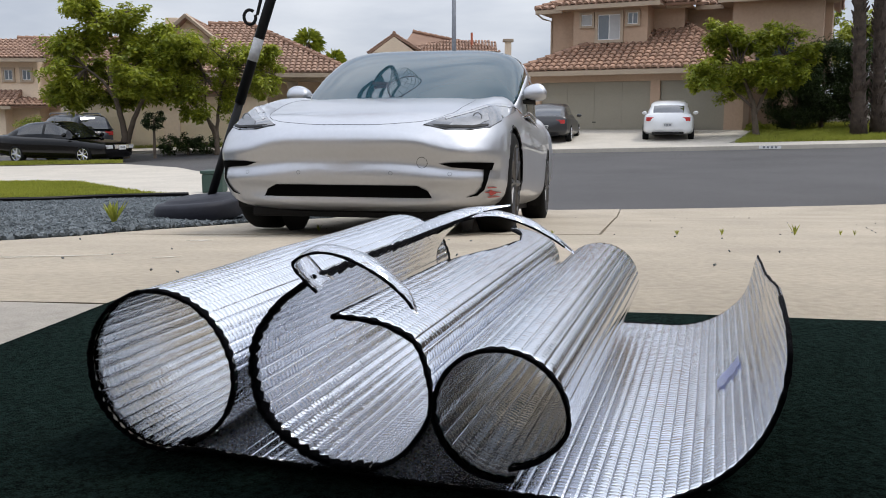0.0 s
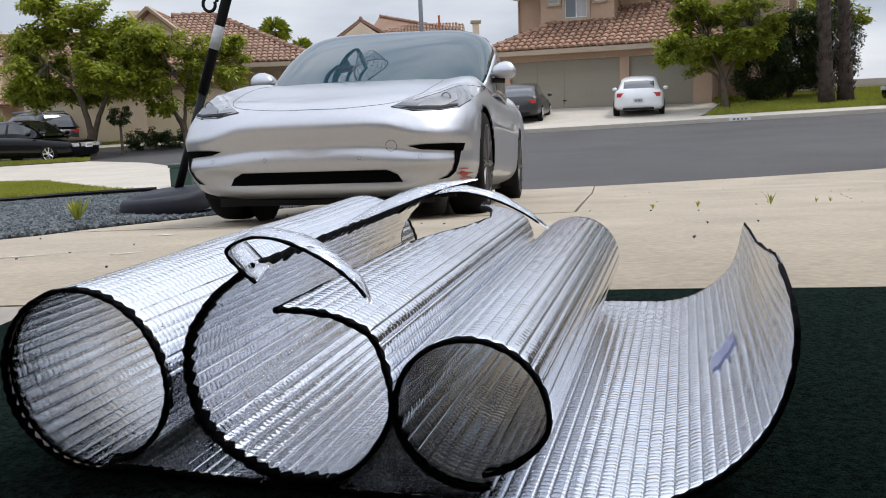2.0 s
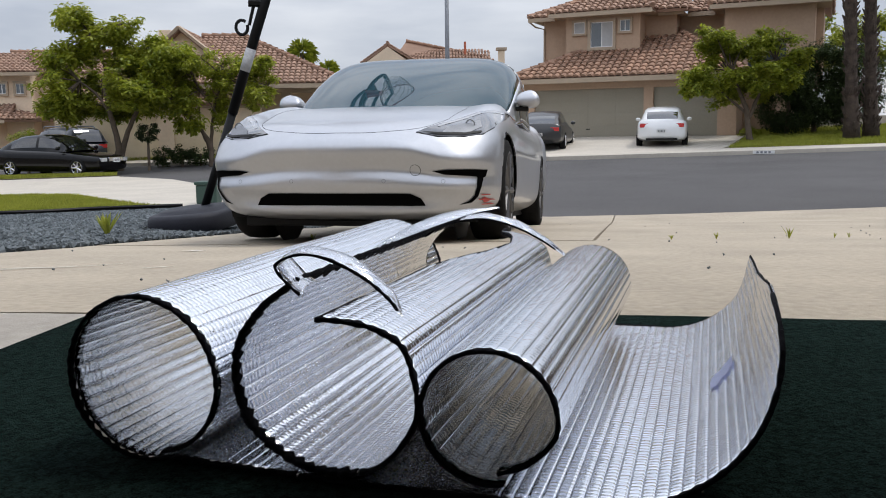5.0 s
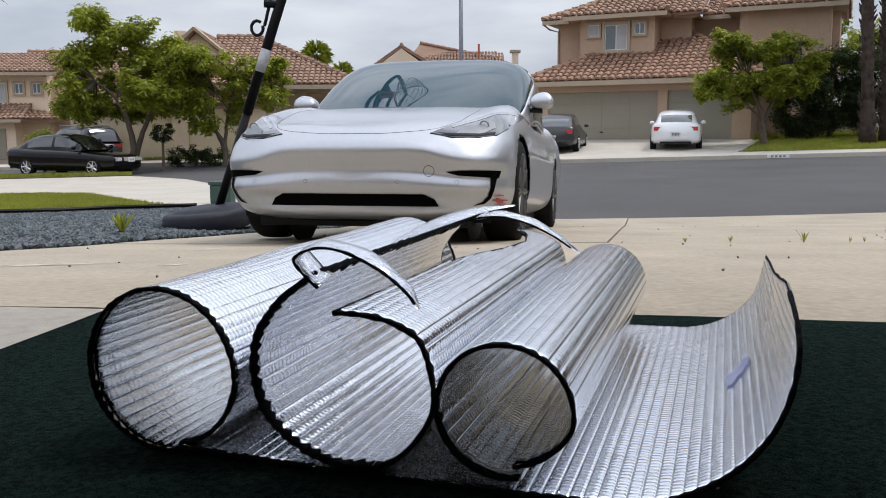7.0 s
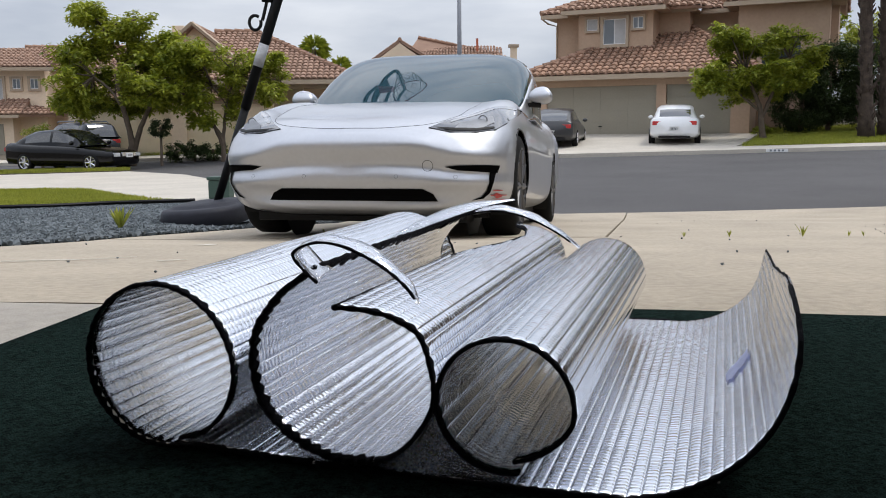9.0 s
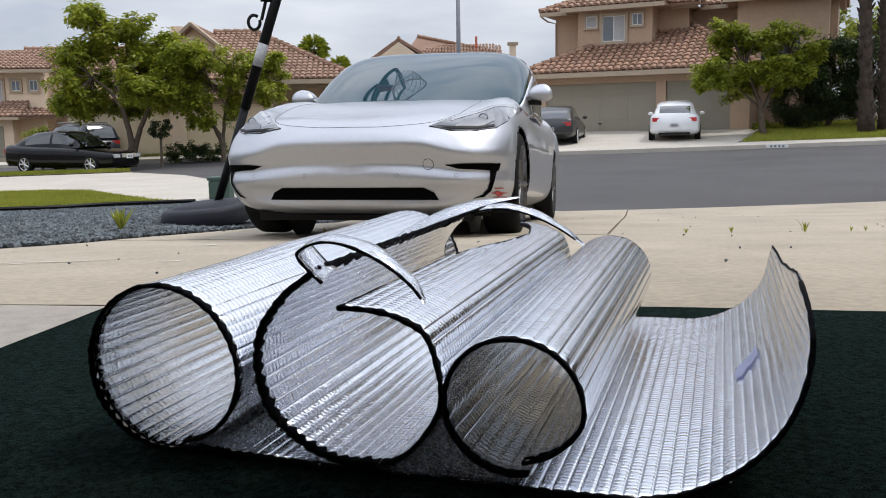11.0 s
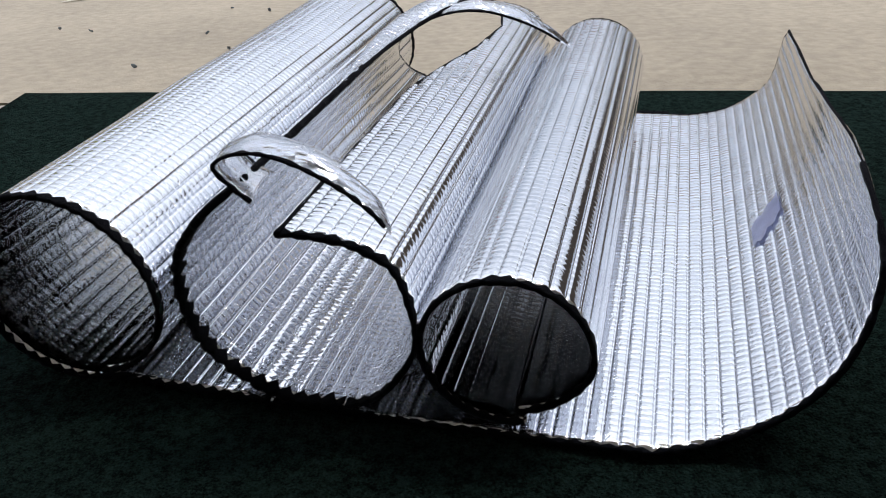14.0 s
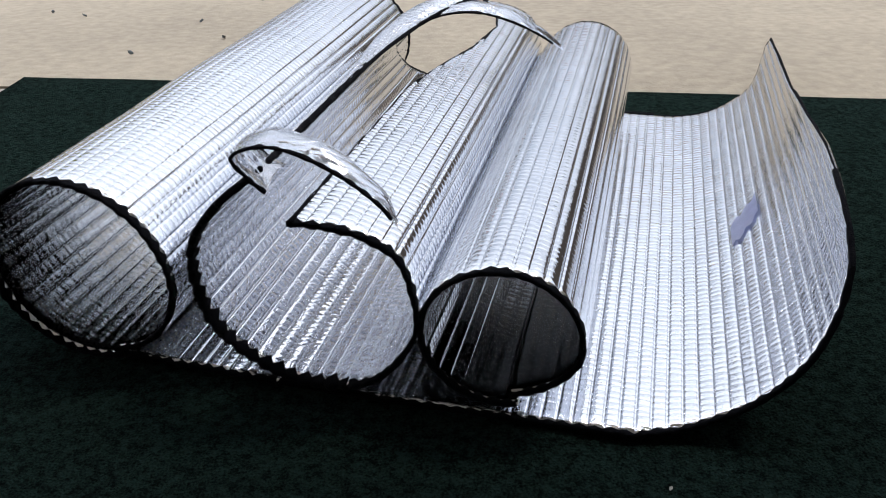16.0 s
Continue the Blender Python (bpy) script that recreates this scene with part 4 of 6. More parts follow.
M_TILES = island_mat("clay_tiles", (0.20, 0.118, 0.082), (0.41, 0.265, 0.19), 0.85)
M_LEAVES = island_mat("leaves", (0.090, 0.138, 0.012), (0.46, 0.48, 0.05), 0.5, trans=0.5)
M_LEAVESD = island_mat("dark_leaves", (0.006, 0.016, 0.004), (0.036, 0.062, 0.012), 0.55)
M_LEAVESM = island_mat("hedge_leaves", (0.008, 0.017, 0.004), (0.055, 0.088, 0.016), 0.85, trans=0.2)
M_BLADES = island_mat("blades", (0.19, 0.23, 0.025), (0.50, 0.50, 0.08), 0.6, trans=0.3)
M_GRAVEL = island_mat("gravel", (0.024, 0.032, 0.037), (0.165, 0.19, 0.205), 0.7)
M_PANE = mat("window_pane", (0.10, 0.12, 0.14), 0.06, var=0.15, scale=1.5, spec=0.9)
M_CURTAIN = mat("curtain", (0.42, 0.42, 0.42), 0.8, var=0.1, scale=6)
TILE_W, TILE_L = 0.30, 0.38


def tile_shape(taper=1.0):
    """Half-barrel clay tile lying along +y, open below."""
    vs, fs = [], []
    for y, r, z in ((0.0, 0.135, 0.05), (TILE_L + 0.06, 0.115, 0.0)):
        for k in range(6):
            a = math.pi * k / 5
            vs.append((r * math.cos(a), y, z + r * 0.75 * math.sin(a)))
    for k in range(5):
        fs.append((k, k + 1, k + 7, k + 6))
    fs.append((5, 4, 3, 2, 1, 0))
    return vs, fs


TILE_MESH = bpy.data.meshes.new("tile")
TILE_MESH.from_pydata(*[tile_shape()[0], [], tile_shape()[1]])
TILE_MESH.materials.append(M_TILE)


def inside(p, poly):
    c = False
    for (x0, y0), (x1, y1) in zip(poly, poly[1:] + poly[:1]):
        if (y0 > p[1]) != (y1 > p[1]) and p[0] < (x1 - x0) * (p[1] - y0) / (y1 - y0) + x0:
            c = not c
    return c


def roof_plane(parent, pts, single=0, k=1.0):
    """A tiled slope over the polygon; its first edge is the eave. single: how many tiles are objects of their own."""
    P = [Vector(p) for p in pts]
    e = (P[1] - P[0]).normalized()
    nrm = Vector((0, 0, 0))
    for i in range(1, len(P) - 1):
        nrm += (P[i] - P[0]).cross(P[i + 1] - P[0])
    nrm.normalize()
    if nrm.z < 0:
        nrm = -nrm
    up = nrm.cross(e)
    if up.z < 0:
        up = -up
    flat = [((p - P[0]).dot(e), (p - P[0]).dot(up)) for p in P]
    bm = bmesh.new()
    f = bm.faces.new([bm.verts.new(p) for p in P])
    r = bmesh.ops.extrude_face_region(bm, geom=[f])
    for g in r["geom"]:
        if isinstance(g, bmesh.types.BMVert):
            g.co -= nrm * 0.12
    bmesh.ops.recalc_face_normals(bm, faces=bm.faces[:])
    roof = part("roof", bm, M_TILES, parent, "terracotta barrel tile roof slope")
    x0, x1 = min(q[0] for q in flat), max(q[0] for q in flat)
    y1 = max(q[1] for q in flat)
    tv, tf = tile_shape()
    sx = 1.0 if e.cross(up).dot(nrm) > 0 else -1.0
    m3 = Matrix((e * sx, up, nrm)).transposed().to_4x4()
    verts, faces = [], []
    made = 0
    y = -0.05
    while y < y1:
        x = x0 + TILE_W * k / 2
        while x < x1:
            if inside((x, y + TILE_L * k * 0.5), flat):
                o = P[0] + e * (x + random.uniform(-.012, .012)) + up * (y + random.uniform(-.015, .015)) + nrm * 0.012
                if made < single:
                    ob = new("tile", TILE_MESH)
                    ob.parent = roof
                    ob.matrix_local = Matrix.Translation(o) @ m3
                    made += 1
                else:
                    i = len(verts)
                    verts += [o + (e * (v[0] * sx) + up * v[1] + nrm * v[2]) * k for v in tv]
                    faces += [tuple(j + i for j in ff) for ff in tf]
            x += TILE_W * k
        y += TILE_L * k
    if verts:
        me = bpy.data.meshes.new("tile_field")
        me.from_pydata(verts, [], faces)
        me.materials.append(M_TILES)
        ob = new("tile_field", me)
        ob.parent = roof
        tagged(ob, kind="stuff")
    return roof


CAP_BM = bmesh.new()
tube(CAP_BM, [(0, 0, 0.06), (0.46, 0, 0.03)], [0.13, 0.106], 8)
CAP_MESH = bpy.data.meshes.new("cap_tile")
CAP_BM.to_mesh(CAP_MESH)
CAP_BM.free()
CAP_MESH.materials.append(M_TILE)


def hip(parent, a, b):
    """Row of overlapping cap tiles along a hip or ridge."""
    a, b = Vector(a), Vector(b)
    n = max(2, int((b - a).length / 0.4))
    q = (b - a).to_track_quat('X', 'Z').to_matrix().to_4x4()
    for i in range(n):
        ob = new("cap_tile", CAP_MESH)
        ob.parent = parent
        ob.matrix_local = Matrix.Translation(a + (b - a) * (i / n)) @ q


def window(parent, u0, u1, z0, z1, v, panes=2, border=0.11, curtain=False):
    w = thing_part("window", parent)
    bm = bmesh.new()
    for a in ((u0 - border, u1 + border, v - 0.09, v + 0.02, z0 - border, z0), (u0 - border, u1 + border, v - 0.09, v + 0.02, z1, z1 + border),
              (u0 - border, u0, v - 0.09, v + 0.02, z0, z1), (u1, u1 + border, v - 0.09, v + 0.02, z0, z1)):
        box(bm, *a)
    part("surround", bm, M_TRIM, w, "moulded stucco window surround")
    bm = bmesh.new()
    d = 0.035
    for a in ((u0, u1, v - 0.03, v, z0, z0 + d), (u0, u1, v - 0.03, v, z1 - d, z1), (u0, u0 + d, v - 0.03, v, z0 + d, z1 - d), (u1 - d, u1, v - 0.03, v, z0 + d, z1 - d)):
        box(bm, *a)
    for k in range(1, panes):
        uu = u0 + (u1 - u0) * k / panes
        box(bm, uu - 0.02, uu + 0.02, v - 0.028, v, z0 + d, z1 - d)
    part("window_frame", bm, M_WHITE, w, "white window frame")
    for k in range(panes):
        a, b = u0 + (u1 - u0) * k / panes, u0 + (u1 - u0) * (k + 1) / panes
        part("pane", boxm(a + 0.02, b - 0.02, v - 0.012, v - 0.004, z0 + d, z1 - d), M_CURTAIN if curtain and k == panes - 1 else M_PANE, w)


def garage_door(parent, u0, u1, z0, z1, v, material, cols=4, rows=4):
    g = thing_part("garage_door", parent)
    part("door_backing", boxm(u0, u1, v, v + 0.06, z0, z1), material, g)
    for r in range(rows):
        a, b = z0 + (z1 - z0) * r / rows, z0 + (z1 - z0) * (r + 1) / rows
        for c in range(cols):
            p, q = u0 + (u1 - u0) * c / cols, u0 + (u1 - u0) * (c + 1) / cols
            part("panel", boxm(p + 0.012, q - 0.012, v - 0.012, v - 0.001, a + 0.006, b - 0.006, bevel=0.004), material, g)
    part("handle", boxm((u0 + u1) / 2 - 0.08, (u0 + u1) / 2 + 0.08, v - 0.05, v - 0.023, z0 + 0.32, z0 + 0.36), M_BLACKPL, g)


def wall_with_doors(parent, u0, u1, v0, v1, z0, z1, doors, material):
    """Front wall in pieces round its door openings."""
    xs = u0
    for a, b, top in doors:
        part("wall", boxm(xs, a, v0, v1, z0, z1), material, parent)
        part("lintel", boxm(a, b, v0, v1, top, z1), material, parent)
        xs = b
    part("wall", boxm(xs, u1, v0, v1, z0, z1), material, parent)


def right_house():
    h = thing("house", "two-storey tan stucco house with terracotta tile roofs, two garage doors", "house", "houses", m=pose(3.9, 38.2, 0, 0, 0, -25))
    wall_with_doors(h, 0, 9.0, 0, 0.3, -1.0, 2.36, [(0.49, 5.29, 1.95), (5.69, 8.27, 1.95)], M_STUCCO)
    part("side_wall", boxm(0, 0.3, 0.3, 8, -1.0, 2.3), M_STUCCO, h)
    part("side_wall", boxm(8.7, 9.0, 0.3, 8, -1.0, 2.3), M_STUCCO, h)
    garage_door(h, 0.49, 5.29, -0.1, 1.95, 0.16, M_GDOOR, 4, 4)
    garage_door(h, 5.69, 8.27, -0.1, 1.95, 0.16, M_GDOOR, 2, 4)
    k = lambda u, v: (u, v, 2.42 + 0.47 * (v + 0.6))
    roof_plane(h, [k(-0.6, -0.6), k(9.4, -0.6), k(5.6, 4.5), k(4.6, 4.5), k(2.0, 2.0)], single=300)
    roof_plane(h, [(-0.6, 4.0, 2.42), (-0.6, -0.6, 2.42), (2.0, 2.0, 3.64), (2.0, 4.0, 3.64)])
    roof_plane(h, [(9.4, -0.6, 2.42), (9.4, 4.5, 2.42), (5.6, 4.5, 4.82)])
    hip(h, (-0.6, -0.6, 2.44), (2.0, 2.0, 3.68))
    hip(h, (9.4, -0.6, 2.44), (5.6, 4.5, 4.86))
    part("fascia", boxm(-0.6, 9.4, -0.66, -0.56, 2.2, 2.40), M_TRIM, h)
    part("soffit", boxm(-0.55, 9.3, -0.55, 0.05, 2.30, 2.355), M_TRIM, h)
    # upper storey
    part("upper_wall", boxm(0, 12.0, 4.5, 9.5, 2.0, 5.3), M_STUCCO, h)
    part("upper_wall", boxm(-0.02, 1.34, 3.0, 4.5, 2.3, 5.3), M_STUCCO, h)
    part("bay_wall", boxm(1.34, 4.67, 2.0, 4.5, 2.6, 5.3), M_STUCCO, h, "projecting upper bay with three windows")
    part("upper_wall", boxm(4.67, 6.0, 3.4, 4.5, 2.6, 5.3), M_STUCCO, h)
    part("wing_wall", boxm(8.15, 11.7, 2.5, 4.5, -1.0, 5.25), M_STUCCO, h)
    window(h, 1.72, 2.22, 4.5, 5.0, 1.98, 1, 0.09, True)
    window(h, 2.48, 3.49, 3.86, 4.96, 1.98, 2, 0.13, True)
    window(h, 3.80, 4.26, 4.5, 5.0, 1.98, 2, 0.09)
    bm = bmesh.new()
    r1 = [bm.verts.new((9.9 + 0.75 * math.cos(a), 2.47, 3.4 + 0.8 * math.sin(a))) for a in np.linspace(0, math.pi, 14)]
    r1 += [bm.verts.new((9.15, 2.47, 2.6)), bm.verts.new((10.65, 2.47, 2.6))]
    f = bm.faces.new(r1)
    bmesh.ops.solidify(bm, geom=[f], thickness=0.02)
    part("arched_window", bm, M_PANE, h, "dark arched window")
    for a, b, v in ((0.7, 5.3, 1.4), (-0.6, 0.7, 2.4), (5.3, 6.4, 2.8), (7.6, 12.3, 1.9), (6.4, 7.6, 3.9)):
        part("fascia", boxm(a, b, v - 0.06, v + 0.04, 5.18, 5.36), M_TRIM, h)
        part("soffit", boxm(a + 0.02, b - 0.02, v + 0.05, 4.6, 5.26, 5.31), M_TRIM, h)
    q = lambda u, v, v0: (u, v, 5.38 + 0.44 * (v - v0))
    roof_plane(h, [(-0.6, 2.4, 5.38), (6.6, 2.4, 5.38), (6.6, 7.2, 7.5), (4.2, 7.2, 7.5)])
    roof_plane(h, [(6.4, 3.9, 5.38), (12.3, 3.9, 5.38), (9.0, 7.2, 6.84), (6.4, 7.2, 6.84)])
    roof_plane(h, [q(0.7, 1.4, 1.4), q(5.3, 1.4, 1.4), q(3.0, 4.6, 1.4)])
    roof_plane(h, [(5.3, 1.4, 5.38), (5.3, 4.6, 5.38), (3.0, 4.6, 6.79)])
    roof_plane(h, [(0.7, 4.6, 5.38), (0.7, 1.4, 5.38), (3.0, 4.6, 6.79)])
    roof_plane(h, [(5.0, 2.8, 5.39), (7.0, 2.8, 5.39), (6.0, 5.0, 6.36)])
    roof_plane(h, [q(7.6, 1.9, 1.9), q(12.3, 1.9, 1.9), q(10.0, 5.6, 1.9), q(9.8, 5.6, 1.9)])
    roof_plane(h, [(7.6, 5.6, 5.38), (7.6, 1.9, 5.38), (9.8, 5.6, 7.0)])
    roof_plane(h, [(12.3, 1.9, 5.38), (12.3, 9.0, 5.38), (10.0, 5.6, 7.0)])
    for a, b in (((0.7, 1.4, 5.4), (3.0, 4.6, 6.82)), ((5.3, 1.4, 5.4), (3.0, 4.6, 6.82)), ((7.6, 1.9, 5.4), (9.8, 5.6, 7.03)), ((12.3, 1.9, 5.4), (10.0, 5.6, 7.03)), ((-0.6, 2.4, 5.4), (4.2, 7.2, 7.53)), ((4.2, 7.2, 7.53), (6.6, 7.2, 7.53))):
        hip(h, a, b)
    bm = bmesh.new()
    tube(bm, [(7.4, 4.3, 5.5), (7.4, 4.3, 6.35)], 0.07, 10)
    part("vent_pipe", bm, M_ORANGE, h, "orange-red roof vent pipe")
    bm = bmesh.new()
    tube(bm, [(-0.55, 2.42, 5.2), (-0.35, 2.7, 5.0), (0.0, 2.95, 4.9), (0.0, 2.95, 2.9)], 0.04, 8)
    part("downpipe", bm, M_TRIM, h)
    return h


M_ORANGE = mat("orange_pipe", (0.45, 0.12, 0.06), 0.6)


def left_house():
    h = thing("house", "cream stucco house with long tiled gable roof, cream garage doors", "house", "houses", m=pose(-15.5, 34.9, -0.05, 0, 0, 3))
    wall_with_doors(h, 0, 8.3, 0, 0.3, -1.6, 1.35, [(0.6, 4.1, 1.08), (4.75, 7.1, 1.08)], M_STUCCO2)
    garage_door(h, 0.6, 4.1, -1.2, 1.08, 0.14, M_GDOOR2, 4, 4)
    garage_door(h, 4.75, 7.1, -1.2, 1.08, 0.14, M_GDOOR2, 3, 4)
    part("side_wall", boxm(0, 0.3, 0.3, 9, -1.6, 1.3), M_STUCCO2, h)
    part("parapet", boxm(-0.1, 8.4, -0.08, 0.36, 1.35, 1.5), M_TRIM, h)
    part("wall", boxm(7.2, 9.0, 1.9, 2.2, -1.6, 2.3), M_STUCCO2, h)
    part("wall", boxm(9.0, 11.6, 3.2, 3.5, -1.6, 2.3), M_STUCCO2, h, "shaded porch wall")
    part("column", boxm(9.05, 9.45, 0.9, 1.3, -1.6, 2.0), M_TRIM, h, "square stucco porch column")
    part("column", boxm(11.1, 11.5, 0.9, 1.3, -1.6, 2.0), M_TRIM, h, "square stucco porch column")
    part("beam", boxm(8.6, 11.6, 0.8, 1.4, 2.0, 2.3), M_TRIM, h)
    window(h, 9.8, 10.8, 0.4, 1.5, 3.18, 2)
    roof_plane(h, [(-0.4, -0.3, 1.55), (8.6, -0.3, 1.55), (6.6, 2.6, 2.9), (0.5, 2.6, 2.9)], k=0.78)
    roof_plane(h, [(5.2, 0.2, 2.35), (11.8, 0.2, 2.35), (6.9, 4.6, 4.68), (5.2, 4.6, 4.68)], k=0.78)
    roof_plane(h, [(11.8, 0.2, 2.35), (11.8, 9.0, 2.35), (6.9, 4.6, 4.68)], k=0.78)
    hip(h, (11.8, 0.2, 2.37), (6.9, 4.6, 4.72))
    hip(h, (5.1, 4.6, 4.70), (6.9, 4.6, 4.70))
    part("fascia", boxm(5.2, 11.8, 0.14, 0.24, 2.14, 2.32), M_TRIM, h)
    # front gable with its vent
    bm = bmesh.new()
    f = bm.faces.new([bm.verts.new(p) for p in ((3.1, 2.6, 3.2), (6.3, 2.6, 3.2), (4.65, 2.6, 4.7))])
    r = bmesh.ops.extrude_face_region(bm, geom=[f])
    for g in r["geom"]:
        if isinstance(g, bmesh.types.BMVert):
            g.co.y += 0.25
    box(bm, 3.1, 6.3, 2.6, 2.85, 1.2, 3.2)
    part("gable_wall", bm, M_STUCCO2, h, "shaded gable end wall")
    part("gable_vent", boxm(4.45, 4.85, 2.54, 2.6, 3.75, 4.1), M_TRIM, h)
    roof_plane(h, [(6.75, 2.2, 3.1), (6.75, 6.0, 3.1), (4.65, 6.0, 4.85), (4.65, 2.2, 4.85)], k=0.78)
    roof_plane(h, [(2.6, 6.0, 3.1), (2.6, 2.2, 3.1), (4.65, 2.2, 4.85), (4.65, 6.0, 4.85)], k=0.78)
    for a, b in (((2.6, 2.15, 3.1), (4.65, 2.15, 4.86)), ((6.75, 2.15, 3.1), (4.65, 2.15, 4.86))):
        bm = bmesh.new()
        tube(bm, [a, b], 0.09, 4)
        part("bargeboard", bm, M_TRIM, h)
    part("chimney", boxm(3.2, 3.75, 4.4, 5.0, 3.0, 5.0, bevel=0.03), M_STUCCO2, h, "stucco chimney")
    return h


def far_left_house():
    h = thing("house", "two-storey pink-beige stucco house with tile roofs and small windows", "house", "houses", m=pose(-24.0, 41.0, -0.3, 0, 0, 4))
    part("wall", boxm(0, 8.6, 2.0, 9, -2, 3.55), M_STUCCO2, h)
    part("bay_wall", boxm(0.5, 4.3, 0.9, 2.0, -2, 3.5), M_STUCCO2, h)
    part("bay_wall", boxm(-4, 3.0, 0.0, 2.0, -2, 1.3), M_STUCCO2, h)
    window(h, 1.2, 2.3, 2.1, 3.1, 0.88, 2, 0.12, True)
    window(h, 2.75, 3.15, 2.6, 3.1, 0.88, 2, 0.1)
    window(h, 3.6, 4.0, 2.6, 3.1, 0.88, 2, 0.1)
    garage_door(h, -3, 2.55, -1.6, 0.9, -0.03, M_GDOOR, 4, 4)
    roof_plane(h, [(-4.4, -0.5, 1.35), (3.5, -0.5, 1.35), (3.5, 1.0, 2.1), (-4.4, 1.0, 2.1)], k=0.78)
    roof_plane(h, [(3.5, -0.5, 1.35), (5.6, 1.0, 1.35), (5.6, 2.0, 1.8), (3.5, 2.0, 2.1)], k=0.78)
    roof_plane(h, [(-0.3, 0.3, 3.62), (5.0, 0.3, 3.62), (3.4, 3.4, 4.75), (0.5, 3.4, 4.75)], k=0.78)
    roof_plane(h, [(4.6, 1.5, 3.62), (9.4, 1.5, 3.62), (9.4, 4.6, 4.85), (2.5, 4.6, 4.85)], k=0.78)
    hip(h, (5.0, 0.3, 3.66), (3.4, 3.4, 4.8))
    hip(h, (2.0, 4.6, 4.9), (9.4, 4.6, 4.9))
    part("fascia", boxm(-0.3, 5.0, 0.24, 0.34, 3.44, 3.6), M_TRIM, h)
    part("fascia", boxm(-4.4, 3.5, -0.56, -0.46, 1.18, 1.33), M_TRIM, h)
    return h


def distant_house():
    h = thing("house", "distant house showing only its orange tile gable roofs", "house", "houses", m=pose(-2.2, 62, 0))
    part("wall", boxm(-3.0, 6.0, 1.2, 8, -1, 5.05), M_STUCCO2, h)
    bm = bmesh.new()
    f = bm.faces.new([bm.verts.new(p) for p in ((-2.75, -0.4, 5.1), (0.35, -0.4, 5.1), (-1.2, -0.4, 6.2))])
    r = bmesh.ops.extrude_face_region(bm, geom=[f])
    for g in r["geom"]:
        if isinstance(g, bmesh.types.BMVert):
            g.co.y += 0.3
    bmesh.ops.recalc_face_normals(bm, faces=bm.faces[:])
    part("gable_wall", bm, M_STUCCO2, h)
    roof_plane(h, [(0.6, -0.3, 5.3), (0.6, 6, 5.3), (-1.2, 6, 6.4), (-1.2, -0.3, 6.4)], k=0.78)
    roof_plane(h, [(-3.1, 6, 5.1), (-3.1, -0.3, 5.1), (-1.2, -0.3, 6.4), (-1.2, 6, 6.4)], k=0.78)
    roof_plane(h, [(-1.0, 0.8, 5.2), (6.4, 0.8, 5.2), (6.2, 3.0, 5.55), (0.0, 3.0, 6.85)], k=0.78)
    hip(h, (0.0, 3.0, 6.88), (6.2, 3.0, 5.6))
    hip(h, (-1.2, -0.3, 6.42), (-1.2, 3.0, 6.42))
    bm = bmesh.new()
    tube(bm, [(4.4, 2, 5.6), (4.4, 2, 6.7)], 0.09, 8)
    part("vent_pipe", bm, M_ORANGE, h)
    part("chimney", boxm(6.75, 7.2, 0.3, 0.8, 4.4, 5.9, bevel=0.02), M_STUCCO2, h)
    part("chimney_cap", boxm(6.6, 7.35, 0.2, 0.9, 5.9, 6.1, bevel=0.03), M_TRIM, h)
    return h


right_house()
left_house()
far_left_house()
distant_house()


# ---- plants ----
def leaf_mesh(name, spots, size, material, parent, seed, droop=0.3):
    """Many small folded leaves around the spots (centre, radius, count)."""
    rnd = random.Random(seed)
    verts, faces = [], []
    for c, rad, cnt in spots:
        for _ in range(cnt):
            d = Vector((rnd.gauss(0, 1), rnd.gauss(0, 1), rnd.gauss(0, 0.8)))
            d = d.normalized() * rad * rnd.random() ** 0.4
            p = Vector(c) + d
            a = Vector((rnd.uniform(-1, 1), rnd.uniform(-1, 1), rnd.uniform(-0.6, 0.25) - droop * 0.4)).normalized()
            up = Vector((rnd.uniform(-.6, .6), rnd.uniform(-.6, .6), 1)).normalized()
            s = a.cross(up).normalized()
            L = size * rnd.uniform(0.6, 1.3)
            w = L * 0.24
            k = len(verts)
            fold = up * (w * 0.35)
            verts += [p, p + a * L * 0.5 + s * w + fold, p + a * L, p + a * L * 0.5 - s * w + fold, p + a * L * 0.5]
            faces += [(k, k + 1, k + 2, k + 4), (k, k + 4, k + 2, k + 3)]
    me = bpy.data.meshes.new(name)
    me.from_pydata(verts, [], faces)
    me.materials.append(material)
    ob = new(name, me)
    ob.parent = parent
    return ob


